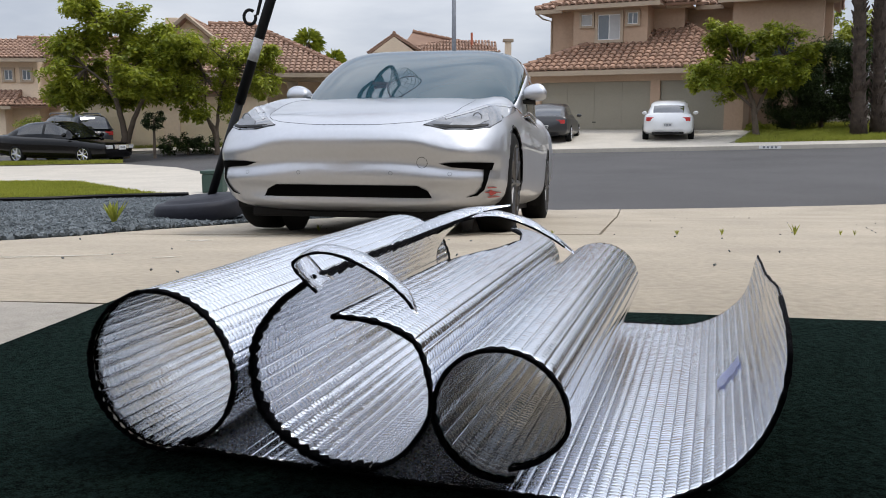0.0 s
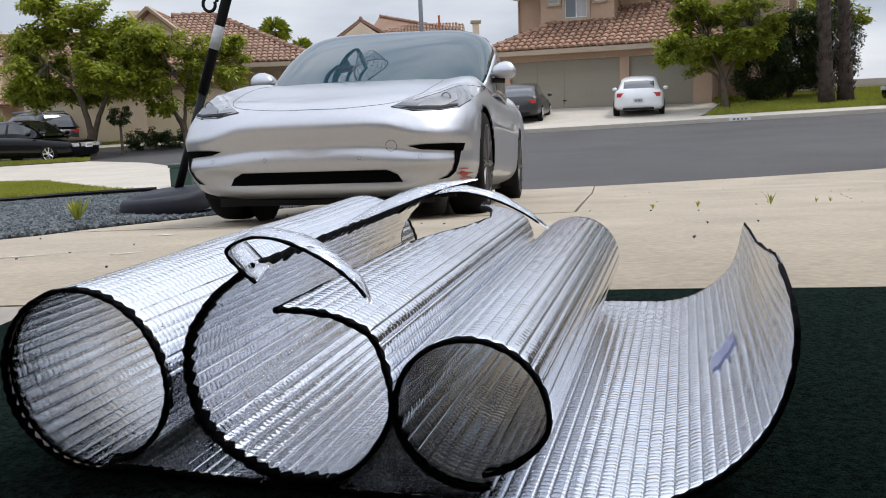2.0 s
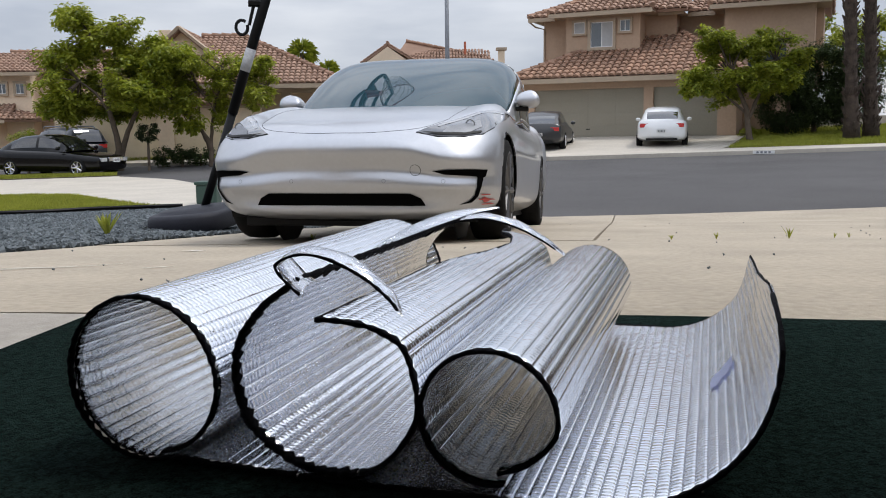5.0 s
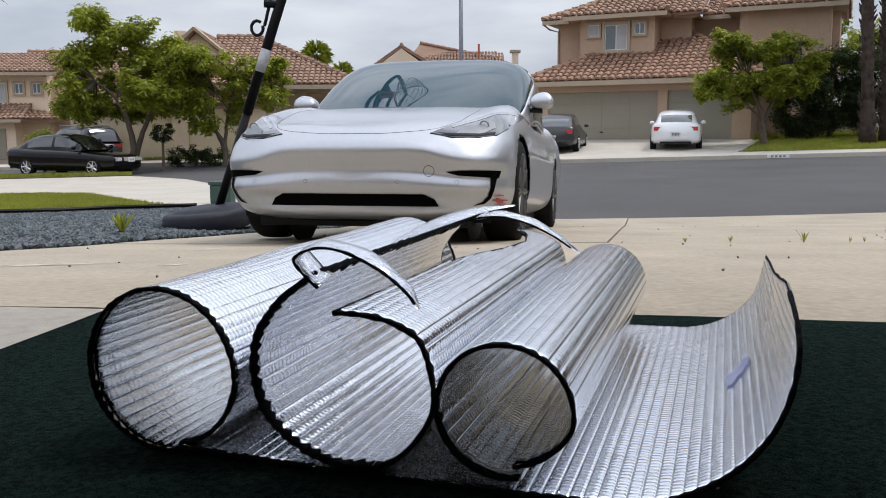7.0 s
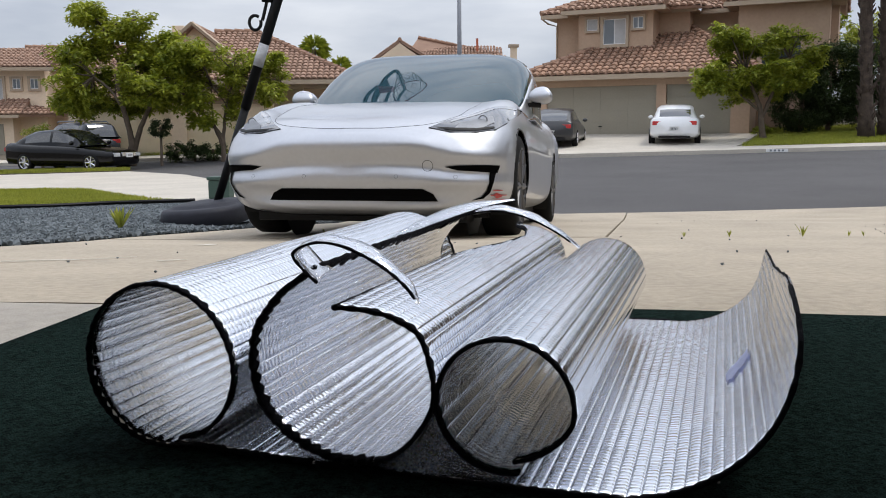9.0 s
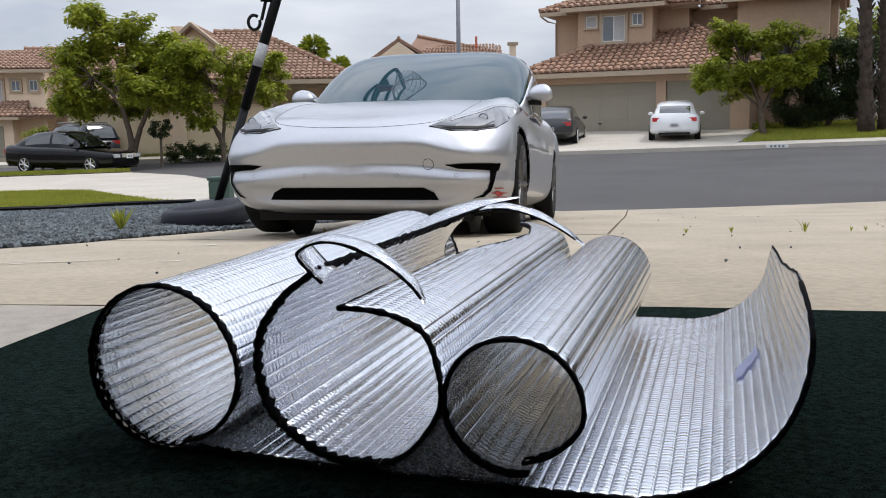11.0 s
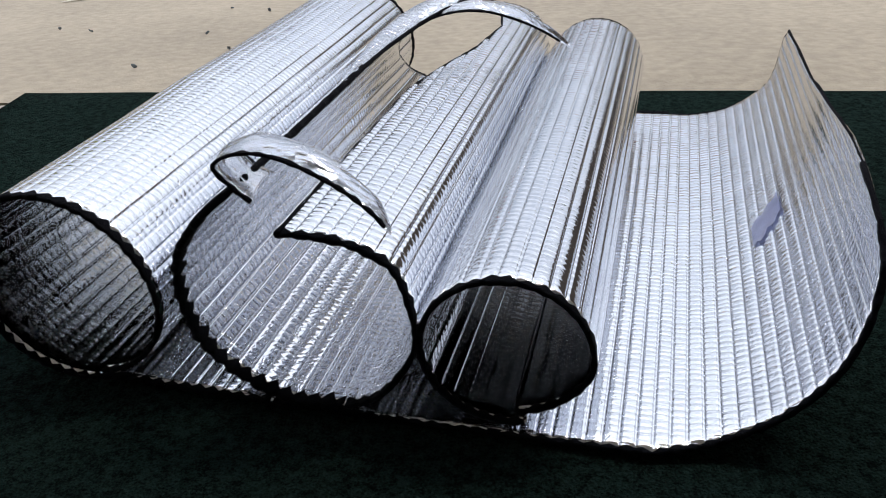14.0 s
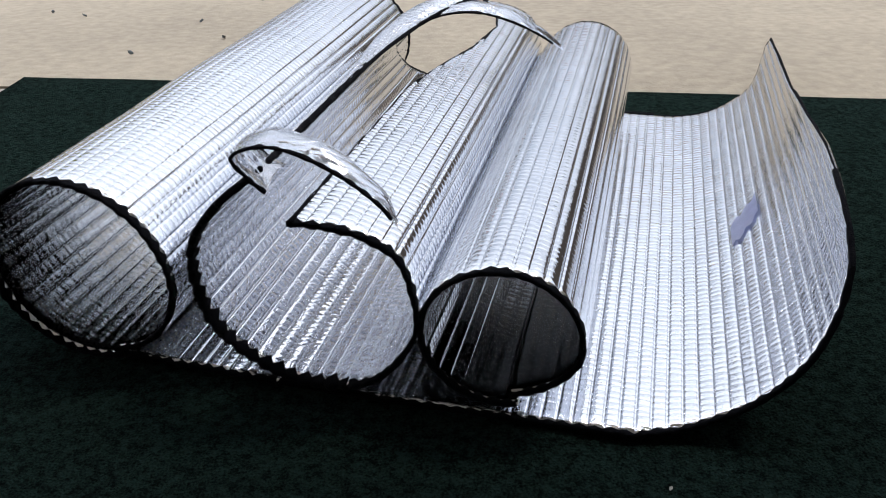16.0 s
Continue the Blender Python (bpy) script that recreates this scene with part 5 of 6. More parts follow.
def tree(label, x, y, stems, lumps, leaf, seed, per=420, material=None, group="street trees", base=None):
    """stems: limb lines with radii; lumps: ellipsoid masses (centre, radius) filled with smaller clumps."""
    rnd = random.Random(seed)
    z0 = gz(x, y) if base is None else base
    t = thing("tree", label, "tree", group, m=pose(x, y, z0))
    bm = bmesh.new()
    tips = []
    for pts, r0, r1 in stems:
        c = spline(pts, 6)
        rr = [r0 + (r1 - r0) * i / (len(c) - 1) for i in range(len(c))]
        c = [Vector(p) + Vector((rnd.uniform(-.02, .02), rnd.uniform(-.02, .02), 0)) for p in c]
        tube(bm, c, rr, 8)
        tips.append(c[-1])
    spots = []
    for c, rad in lumps:
        c = Vector(c)
        near = min(tips, key=lambda p: (p - c).length)
        tube(bm, [near, (near + c) / 2 + Vector((0, 0, 0.08)), c], [0.035, 0.025, 0.012], 5)
        for _ in range(9):
            d = Vector((rnd.gauss(0, 1), rnd.gauss(0, 1), rnd.gauss(0, 1))).normalized()
            q = c + Vector((d.x * rad, d.y * rad, d.z * rad * 0.7)) * rnd.uniform(0.45, 1.0)
            spots.append((q, rad * rnd.uniform(0.28, 0.5), int(per / 9 * rnd.uniform(0.6, 1.3))))
            tube(bm, [c, (c + q) / 2 + Vector((0, 0, 0.05)), q], [0.014, 0.010, 0.004], 4)
    part("trunk", bm, M_BARK, t, "bare grey-brown branching trunk", smooth=True)
    leaf_mesh("crown", spots, leaf, material or M_LEAVES, t, seed)
    return t


def lumps_in(boxes, seed, n, r=(0.45, 0.75)):
    rnd = random.Random(seed)
    out = []
    tot = sum(b[6] for b in boxes)
    for x0, x1, y0, y1, z0, z1, wgt in boxes:
        for _ in range(max(1, round(n * wgt / tot))):
            a, b, c = rnd.uniform(-1, 1), rnd.uniform(-1, 1), rnd.uniform(-1, 1)
            k = max(1.0, math.sqrt(a * a + b * b + c * c))
            out.append(((x0 + (x1 - x0) * (a / k + 1) / 2, y0 + (y1 - y0) * (b / k + 1) / 2, z0 + (z1 - z0) * (c / k + 1) / 2), rnd.uniform(*r)))
    return out


# the big tree by the dark cars, ground about -0.9 there
def grown(stems, lumps, k, dx):
    """The same tree k times as large, its crown shifted across its trunk."""
    st = [([(x * k + dx * min(1, z / 3), y * k, z * k) for x, y, z in pts], r0 * k, r1 * k) for pts, r0, r1 in stems]
    return st, [((c[0] * k + dx, c[1] * k, c[2] * k), r * k) for c, r in lumps]


tree("leafy green street tree with high side crown, above parked cars", -11.75, 31.4,
     *grown([([(0, 0, -0.1), (-0.1, 0, 0.8), (-0.5, 0, 1.8), (-1.0, 0.1, 3.0)], 0.13, 0.06), ([(0.1, 0, -0.1), (0.05, 0.1, 0.9), (0.3, 0.1, 1.9), (0.8, 0.1, 2.9)], 0.11, 0.05),
      ([(-0.4, 0, 1.6), (-0.9, -0.2, 2.4), (-1.6, -0.2, 2.9)], 0.06, 0.03), ([(-0.7, 0, 2.6), (-0.9, 0, 3.6), (-1.2, 0, 4.4)], 0.05, 0.02)],
     lumps_in([(-2.9, 0.6, -1.6, 1.6, 1.7, 3.9, 9), (-0.2, 1.7, -1.2, 1.4, 1.9, 4.2, 5), (-2.2, 0.1, -0.7, 0.7, 4.1, 5.1, 2.2), (1.5, 1.9, -0.3, 0.3, 1.3, 2.0, 0.5)], 11, 62), 1.105, 0.72), 0.20, 3, per=640)
tree("small spreading tree with thin bare limbs in a front yard", -8.4, 31.7,
     *grown([([(0, 0, -0.1), (0, 0, 0.8), (-0.6, 0, 1.6), (-1.4, 0, 2.4)], 0.09, 0.04), ([(0.05, 0, -0.1), (0.08, 0, 1.0), (0.2, 0.1, 2.0), (0.6, 0, 3.0)], 0.08, 0.03), ([(0, 0, 0.5), (-0.3, 0.1, 1.4), (-0.3, 0.1, 2.6)], 0.05, 0.02)],
     lumps_in([(-1.9, 0.7, -1.2, 1.2, 2.2, 3.9, 7), (0.3, 2.4, -1.0, 1.0, 2.2, 3.7, 5), (0.4, 1.0, -0.4, 0.4, 1.3, 2.3, 1)], 21, 38, (0.4, 0.62)), 1.045, 0.0), 0.16, 5, per=500)
tree("young bright green tree on the lawn across the street", 11.6, 31.5,
     [([(0, 0, -0.1), (-0.1, 0, 0.6), (-0.3, 0, 1.5), (-0.8, 0, 2.5)], 0.14, 0.05), ([(-0.1, 0, 0.9), (0.3, 0, 1.9), (0.8, 0, 3.0)], 0.08, 0.03), ([(-0.2, 0, 1.1), (-1.2, 0, 1.9), (-2.0, 0, 2.1)], 0.05, 0.02)],
     lumps_in([(-2.6, -0.4, -1.2, 1.2, 1.5, 2.9, 5), (-1.7, -0.5, -0.8, 0.8, 2.8, 4.2, 3), (-0.6, 1.3, -1.2, 1.2, 1.7, 4.3, 7), (0.8, 2.2, -0.9, 0.9, 2.2, 3.4, 3)], 31, 46, (0.38, 0.6)), 0.17, 7, per=620)
tree("tall tree behind the palms beside the tan house", 23.8, 50,
     [([(0, 0, -0.1), (0, 0, 2.5), (0.3, 0, 5)], 0.25, 0.1)], lumps_in([(-1.6, 2.6, -1.5, 1.5, 3, 6.5, 1)], 41, 22, (0.6, 0.9)), 0.3, 8, per=260)
for hx, hy, s in ((13.6, 33.2, 51), (14.8, 33.5, 52), (16.2, 33.2, 53)):
    sh = thing("shrub", "tall dense dark evergreen shrub beside the tan house", "shrub", "evergreen shrubs", m=pose(hx, hy, gz(hx, hy)))
    bm = bmesh.new()
    tube(bm, [(0, 0, -0.1), (0.05, 0, 1.2), (0, 0, 2.4)], [0.1, 0.08, 0.04], 7)
    part("trunk", bm, M_BARK, sh)
    leaf_mesh("crown", [(c, r, 400) for c, r in lumps_in([(-0.95, 0.95, -0.8, 0.8, 0.3, 3.5 if s != 51 else 2.7, 1)], s, 64, (0.3, 0.45))], 0.10, M_LEAVESM, sh, s)


def palm_trunk(x, y, lean):
    t = thing("palm_tree", "rough brown palm trunk with old frond stubs, crown out of sight", "palm", "palm trees", m=pose(x, y, gz(x, y)))
    bm = bmesh.new()
    c = [(lean * k / 12, 0, 8.5 * k / 12) for k in range(13)]
    tube(bm, c, [0.31, 0.26, 0.23] + [0.20] * 10, 12)
    part("trunk", bm, M_PALM, t, smooth=True)
    rnd = random.Random(int(x * 100))
    bm = bmesh.new()
    for k in range(260):
        z = 0.3 + rnd.random() * 8
        a = rnd.uniform(0, 2 * math.pi)
        r = 0.19 + (0.06 if z < 2.2 else 0)
        p = Vector((lean * z / 8.5 + r * math.cos(a), r * math.sin(a), z))
        tube(bm, [p, p + Vector((math.cos(a) * 0.10, math.sin(a) * 0.10, 0.16))], [0.05, 0.02], 4)
    tagged(part("frond_stub", bm, M_PALM, t), kind="stuff")
    leaf_mesh("crown", [((lean + 1.3 * math.cos(a), 1.3 * math.sin(a), 8.7 + 0.3 * math.sin(3 * a)), 0.7, 60) for a in np.linspace(0, 6.2, 9)], 0.7, M_LEAVESD, t, 5)


palm_trunk(14.85, 30.5, -0.5)
palm_trunk(15.75, 30.9, -0.5)


def fan_palm(x, y, h, r, label):
    t = thing("palm_tree", label, "palm", "palm trees", m=pose(x, y, gz(x, y)))
    bm = bmesh.new()
    tube(bm, [(0, 0, 0), (0, 0, h)], [0.25, 0.2], 8)
    part("trunk", bm, M_BARK, t)
    rnd = random.Random(int(x * 10))
    verts, faces = [], []
    for k in range(46):
        a, e = rnd.uniform(0, 2 * math.pi), rnd.uniform(-0.6, 1.2)
        d = Vector((math.cos(a) * math.cos(e), math.sin(a) * math.cos(e), math.sin(e)))
        for j in range(9):
            q = (d + Vector((rnd.uniform(-.35, .35), rnd.uniform(-.35, .35), rnd.uniform(-.35, .35)))).normalized() * r * rnd.uniform(0.75, 1.05)
            s = q.cross(Vector((0, 0, 1))).normalized() * 0.035
            b = Vector((0, 0, h))
            i = len(verts)
            verts += [b + q * 0.3 - s * 0.4, b + q * 0.3 + s * 0.4, b + q * 0.75 + s, b + q + Vector((0, 0, -0.18 * r)), b + q * 0.75 - s]
            faces.append((i, i + 1, i + 2, i + 3, i + 4))
    me = bpy.data.meshes.new("crown")
    me.from_pydata(verts, [], faces)
    me.materials.append(M_LEAVES)
    ob = new("crown", me)
    ob.parent = t


fan_palm(-10.8, 70, 7.0, 1.5, "distant fan palm above the roofs")
fan_palm(-8.7, 70, 5.6, 1.1, "distant low palm above the roofs")


def yard_palm():
    """Garden palm whose one low frond hangs into view."""
    t = thing("palm_tree", "garden palm with a drooping grey-green frond", "palm", "palm trees", m=pose(-9.3, 14.0, gz(-9.3, 14.0)))
    bm = bmesh.new()
    tube(bm, [(0, 0, -0.1), (0.05, 0, 2.0), (0, 0, 4.4)], [0.2, 0.17, 0.15], 10)
    part("trunk", bm, M_BARK, t, smooth=True)
    hub = Vector((1.55, 0, 3.72))
    bm = bmesh.new()
    tube(bm, [(0, 0, 4.3), (0.8, 0, 4.35), hub], [0.03, 0.022, 0.012], 6)
    part("stalk", bm, M_LEAVESD, t)
    for k in range(11):
        a = radians(-20 - 13 * k)
        d = Vector((math.cos(a), 0.1 * math.sin(k * 2.1), math.sin(a))).normalized()
        s = d.cross(Vector((0, 1, 0))).normalized() * 0.022
        L = 0.74 + 0.08 * math.sin(k * 1.7)
        bm = bmesh.new()
        v = [bm.verts.new(hub + p) for p in (-s * 0.3, d * L * 0.5 - s, d * L + Vector((0, 0, -0.06)), d * L * 0.5 + s, s * 0.3)]
        bm.faces.new(v)
        part("blade", bm, M_LEAVESD, t)


yard_palm()


def bush(name, label, x, y, r, h, n, material, seed, stem=0.0, leaf=0.1):
    t = thing(name, label, "bush", "", m=pose(x, y, gz(x, y)))
    bm = bmesh.new()
    tube(bm, [(0, 0, -0.2), (0.02, 0, stem + 0.1 + h * 0.4)], [0.06, 0.04], 6)
    part("trunk", bm, M_BARK, t)
    rnd = random.Random(seed)
    spots = []
    for k in range(n):
        d = Vector((rnd.gauss(0, 1), rnd.gauss(0, 1), rnd.gauss(0, 1))).normalized() * rnd.uniform(0.5, 1)
        spots.append(((d.x * r, d.y * r, stem + h / 2 + d.z * h / 2), r * 0.3, 60))
    leaf_mesh("crown", spots, leaf, material, t, seed)


bush("shrub", "small leafy green shrub at the foot of the tan house", 12.35, 33.6, 0.42, 0.5, 18, M_LEAVES, 66)
bush("topiary_bush", "ball-clipped topiary shrub on a stem", -10.45, 31.0, 0.42, 0.75, 26, M_LEAVESD, 61, 0.95)
bush("shrub", "rounded yellow-green clipped shrub beside the wall", -15.3, 32.0, 0.6, 1.0, 26, M_LEAVES, 62, 0.6)
for k, bx in enumerate((-10.3, -9.6, -8.9)):
    bush("shrub", "low dark green garden shrub by the cream wall", bx, 32.2, 0.5, 0.75, 26, M_LEAVESM, 63 + k, 0.0)


# ---- parked cars across the street ----
def parked_car(label, m, paint, length, width, height, red, group="cars parked across the street", suv=False, plate=True):
    t = thing("car", label, "car", group, m=m)
    hw = width / 2
    S = [0, .02, .06, .14, .28, .5, .72, .86, .94, .98, 1.0]
    W = [.3, .72, .86, .95, 1, 1, 1, .97, .9, .8, .35]
    T = [.40, .46, .50, .54, .60, .64, .66, .68, .68, .64, .45] if not suv else [.42, .5, .55, .58, .6, .62, .63, .63, .62, .6, .45]
    B = [.26, .18, .14, .12, .12, .12, .12, .14, .17, .2, .28]
    bm = bmesh.new()
    n = 32
    rings = []
    for s in np.linspace(0, 1, 46):
        w, zt, zb = hw * smooth_keys(S, W, s), height * smooth_keys(S, T, s), height * smooth_keys(S, B, s)
        zm = (zt + zb) / 2
        ring = []
        for k in range(n):
            a = 2 * math.pi * k / n
            ca, sa = math.cos(a), math.sin(a)
            e = 6.0
            r = (abs(ca) ** e + abs(sa) ** e) ** (-1 / e)
            ring.append(bm.verts.new((w * ca * r, s * length, zm + (zt - zm) * sa * r)))
        rings.append(ring)
    for r0, r1 in zip(rings, rings[1:]):
        for k in range(n):
            bm.faces.new((r0[k], r1[k], r1[(k + 1) % n], r0[(k + 1) % n]))
    bm.faces.new(rings[0])
    bm.faces.new(rings[-1][::-1])
    bmesh.ops.recalc_face_normals(bm, faces=bm.faces[:])
    b = part("body", bm, paint, t, smooth=True)
    a0, a1 = (0.27, 0.92) if not suv else (0.28, 0.99)
    gs = [a0, a0 + 0.06, a0 + 0.14, 0.50, 0.62, 0.74, 0.82, a1] if not suv else [a0, a0 + 0.06, a0 + 0.13, 0.5, 0.65, 0.85, 0.95, a1]
    gt = [.62, .76, .93, 1.0, .995, .95, .85, .66] if not suv else [.6, .76, .94, 1.0, 1.0, .98, .9, .64]
    rows = []
    for s in np.linspace(a0, a1, 30):
        h0, h1 = height * 0.60, height * smooth_keys(gs, gt, s)
        rows.append([(hw * x * (1 - 0.16 * max(0, z)), s * length, h0 + (h1 - h0) * z) for x, z in ((.90, 0), (.885, .25), (.86, .55), (.82, .82), (.70, .96), (.4, 1.0), (0, 1.01), (-.4, 1.0), (-.70, .96), (-.82, .82), (-.86, .55), (-.885, .25), (-.90, 0))])
    glass, shell = bmesh.new(), bmesh.new()
    for i in range(29):
        s = a0 + (a1 - a0) * (i + .5) / 29
        for k in range(12):
            end = s < a0 + 0.15 or s > (0.80 if not suv else 0.90)
            side = k in (0, 1, 2, 9, 10, 11)
            g = (end and k in (4, 5, 6, 7)) or (end and k in (3, 8) and 0) or (side and k in (1, 2, 9, 10) and a0 + 0.10 < s < a1 - 0.14 and abs(s - 0.55) > 0.012)
            bb = glass if g else shell
            bb.faces.new([bb.verts.new(p) for p in (rows[i][k], rows[i][k + 1], rows[i + 1][k + 1], rows[i + 1][k])])
    for bb in (glass, shell):
        bmesh.ops.remove_doubles(bb, verts=bb.verts[:], dist=0.001)
        bmesh.ops.recalc_face_normals(bb, faces=bb.faces[:])
    part("cabin", shell, paint, t, smooth=True)
    part("glazing", glass, M_CARGLASS, t, "tinted car windows", smooth=True)
    for a in (0.19, 0.78):
        for sx in (-1, 1):
            wheel(t, sx, a * length, 0.315, 0.21, 0.21, hw - 0.10, 7, M_CHROME)
    for sx in (-1, 1):
        f = lambda z0, z1, x0, x1, y, name, mt, dy=0.05: part(name, boxm(min(sx * x0, sx * x1), max(sx * x0, sx * x1), y - dy, y + dy, z0 * height, z1 * height, bevel=0.02), mt, t)
        f(.36, .45, hw * .46, hw * .74, 0.125, "headlamp", M_CLEARLAMP, 0.09)
        f(.48, .58, hw * .45, hw * .84, length * .975, "tail_lamp", red)
        bm = bmesh.new()
        bmesh.ops.create_uvsphere(bm, u_segments=10, v_segments=8, radius=1)
        for v in bm.verts:
            v.co = Vector((sx * (hw + 0.06 + v.co.x * 0.10), length * 0.33 + v.co.y * 0.07, height * 0.68 + v.co.z * 0.07))
        part("mirror", bm, paint, t, smooth=True)
    if plate:
        for y in (-0.012, length - 0.02):
            p = part("number_plate", boxm(-0.16, 0.16, y - 0.02, y + 0.02, height * 0.34, height * 0.44), M_WHITE, t, "white number plate")
            for k in range(5):
                part("plate_bar", boxm(-0.11 + k * 0.05, -0.08 + k * 0.05, y - 0.024, y + 0.024, height * 0.365, height * 0.415), M_STEEL, p)
    part("bumper_trim", boxm(-hw * .6, hw * .6, length - 0.03, length + 0.012, height * 0.17, height * 0.22, bevel=0.005), M_BLACKPL, t)
    part("grille", boxm(-hw * .4, hw * .4, -0.012, 0.06, height * 0.36, height * 0.46, bevel=0.01), M_CHROME, t)
    if suv:
        for sx in (-1, 1):
            bm = bmesh.new()
            tube(bm, [(sx * hw * .6, length * .42, height * 1.0), (sx * hw * .6, length * .45, height * 1.04), (sx * hw * .6, length * .85, height * 1.03), (sx * hw * .6, length * .88, height * .98)], 0.025, 6)
            part("roof_rail", bm, M_STEEL, t)
    return t


M_CLEARLAMP = mat("clear_lamp", (0.55, 0.57, 0.60), 0.1, metal=0.3, var=0.2, scale=12, coat=1.0)
M_CARGLASS = mat("car_glass", (0.014, 0.016, 0.018), 0.04, var=0.1, spec=0.8, coat=1.0)
M_WCAR = mat("white_car_paint", (0.72, 0.73, 0.74), 0.3, coat=1.0, var=0.02)
M_BCAR = mat("black_car_paint", (0.0025, 0.0025, 0.0032), 0.08, spec=0.35, coat=0.0, var=0.05)
M_NCAR = mat("dark_blue_car_paint", (0.018, 0.024, 0.038), 0.3, coat=0.3, var=0.05)
M_GCAR = mat("charcoal_car_paint", (0.02, 0.02, 0.022), 0.3, coat=0.3, var=0.05)


# origin at the nose, length runs along local +y
parked_car("white saloon car with red tail lamps parked facing a garage", pose(9.35, 35.1, gz(8.1, 31) + 0.10, -0.5, 0, 164), M_WCAR, 4.75, 1.82, 1.46, M_RED)
parked_car("charcoal saloon car parked on the driveway across the street", pose(4.85, 35.4, gz(4.1, 32) + 0.10, -0.5, 0, 165), M_GCAR, 4.5, 1.78, 1.40, M_RED)
parked_car("black saloon car parked at the kerb", pose(-10.95, 29.2, -1.12, 0, 0, 72), M_BCAR, 4.75, 1.75, 1.44, M_RED)
parked_car("dark blue off-road car with roof rails", pose(-17.0, 36.25, -0.98, 0, 0, -128), M_NCAR, 4.4, 1.75, 1.56, M_RED, suv=True)


parked_car("black car parked at the far kerb beyond the palms", pose(15.6, 27.6, gz(16, 27) + 0.05, 0, 0, -82), M_BCAR, 4.6, 1.8, 1.42, M_RED)


# ---- street lamp, hoop, box ----
def street_lamp():
    t = thing("street_lamp", "tall grey steel lamp post rising behind the houses", "lamp post", m=pose(0.62, 45, gz(0.6, 45)))
    bm = bmesh.new()
    tube(bm, [(0, 0, -0.5), (0, 0, 4), (0, 0, 9.5)], [0.14, 0.12, 0.09], 12)
    part("pole", bm, M_STEEL, t, smooth=True)
    bm = bmesh.new()
    tube(bm, [(0, 0, 9.4), (-0.5, 0, 9.8), (-1.6, 0, 9.9)], [0.05, 0.045, 0.04], 8)
    part("arm", bm, M_STEEL, t)
    part("lamp_head", boxm(-2.2, -1.6, -0.14, 0.14, 9.82, 9.97, bevel=0.04), M_STEEL, t)


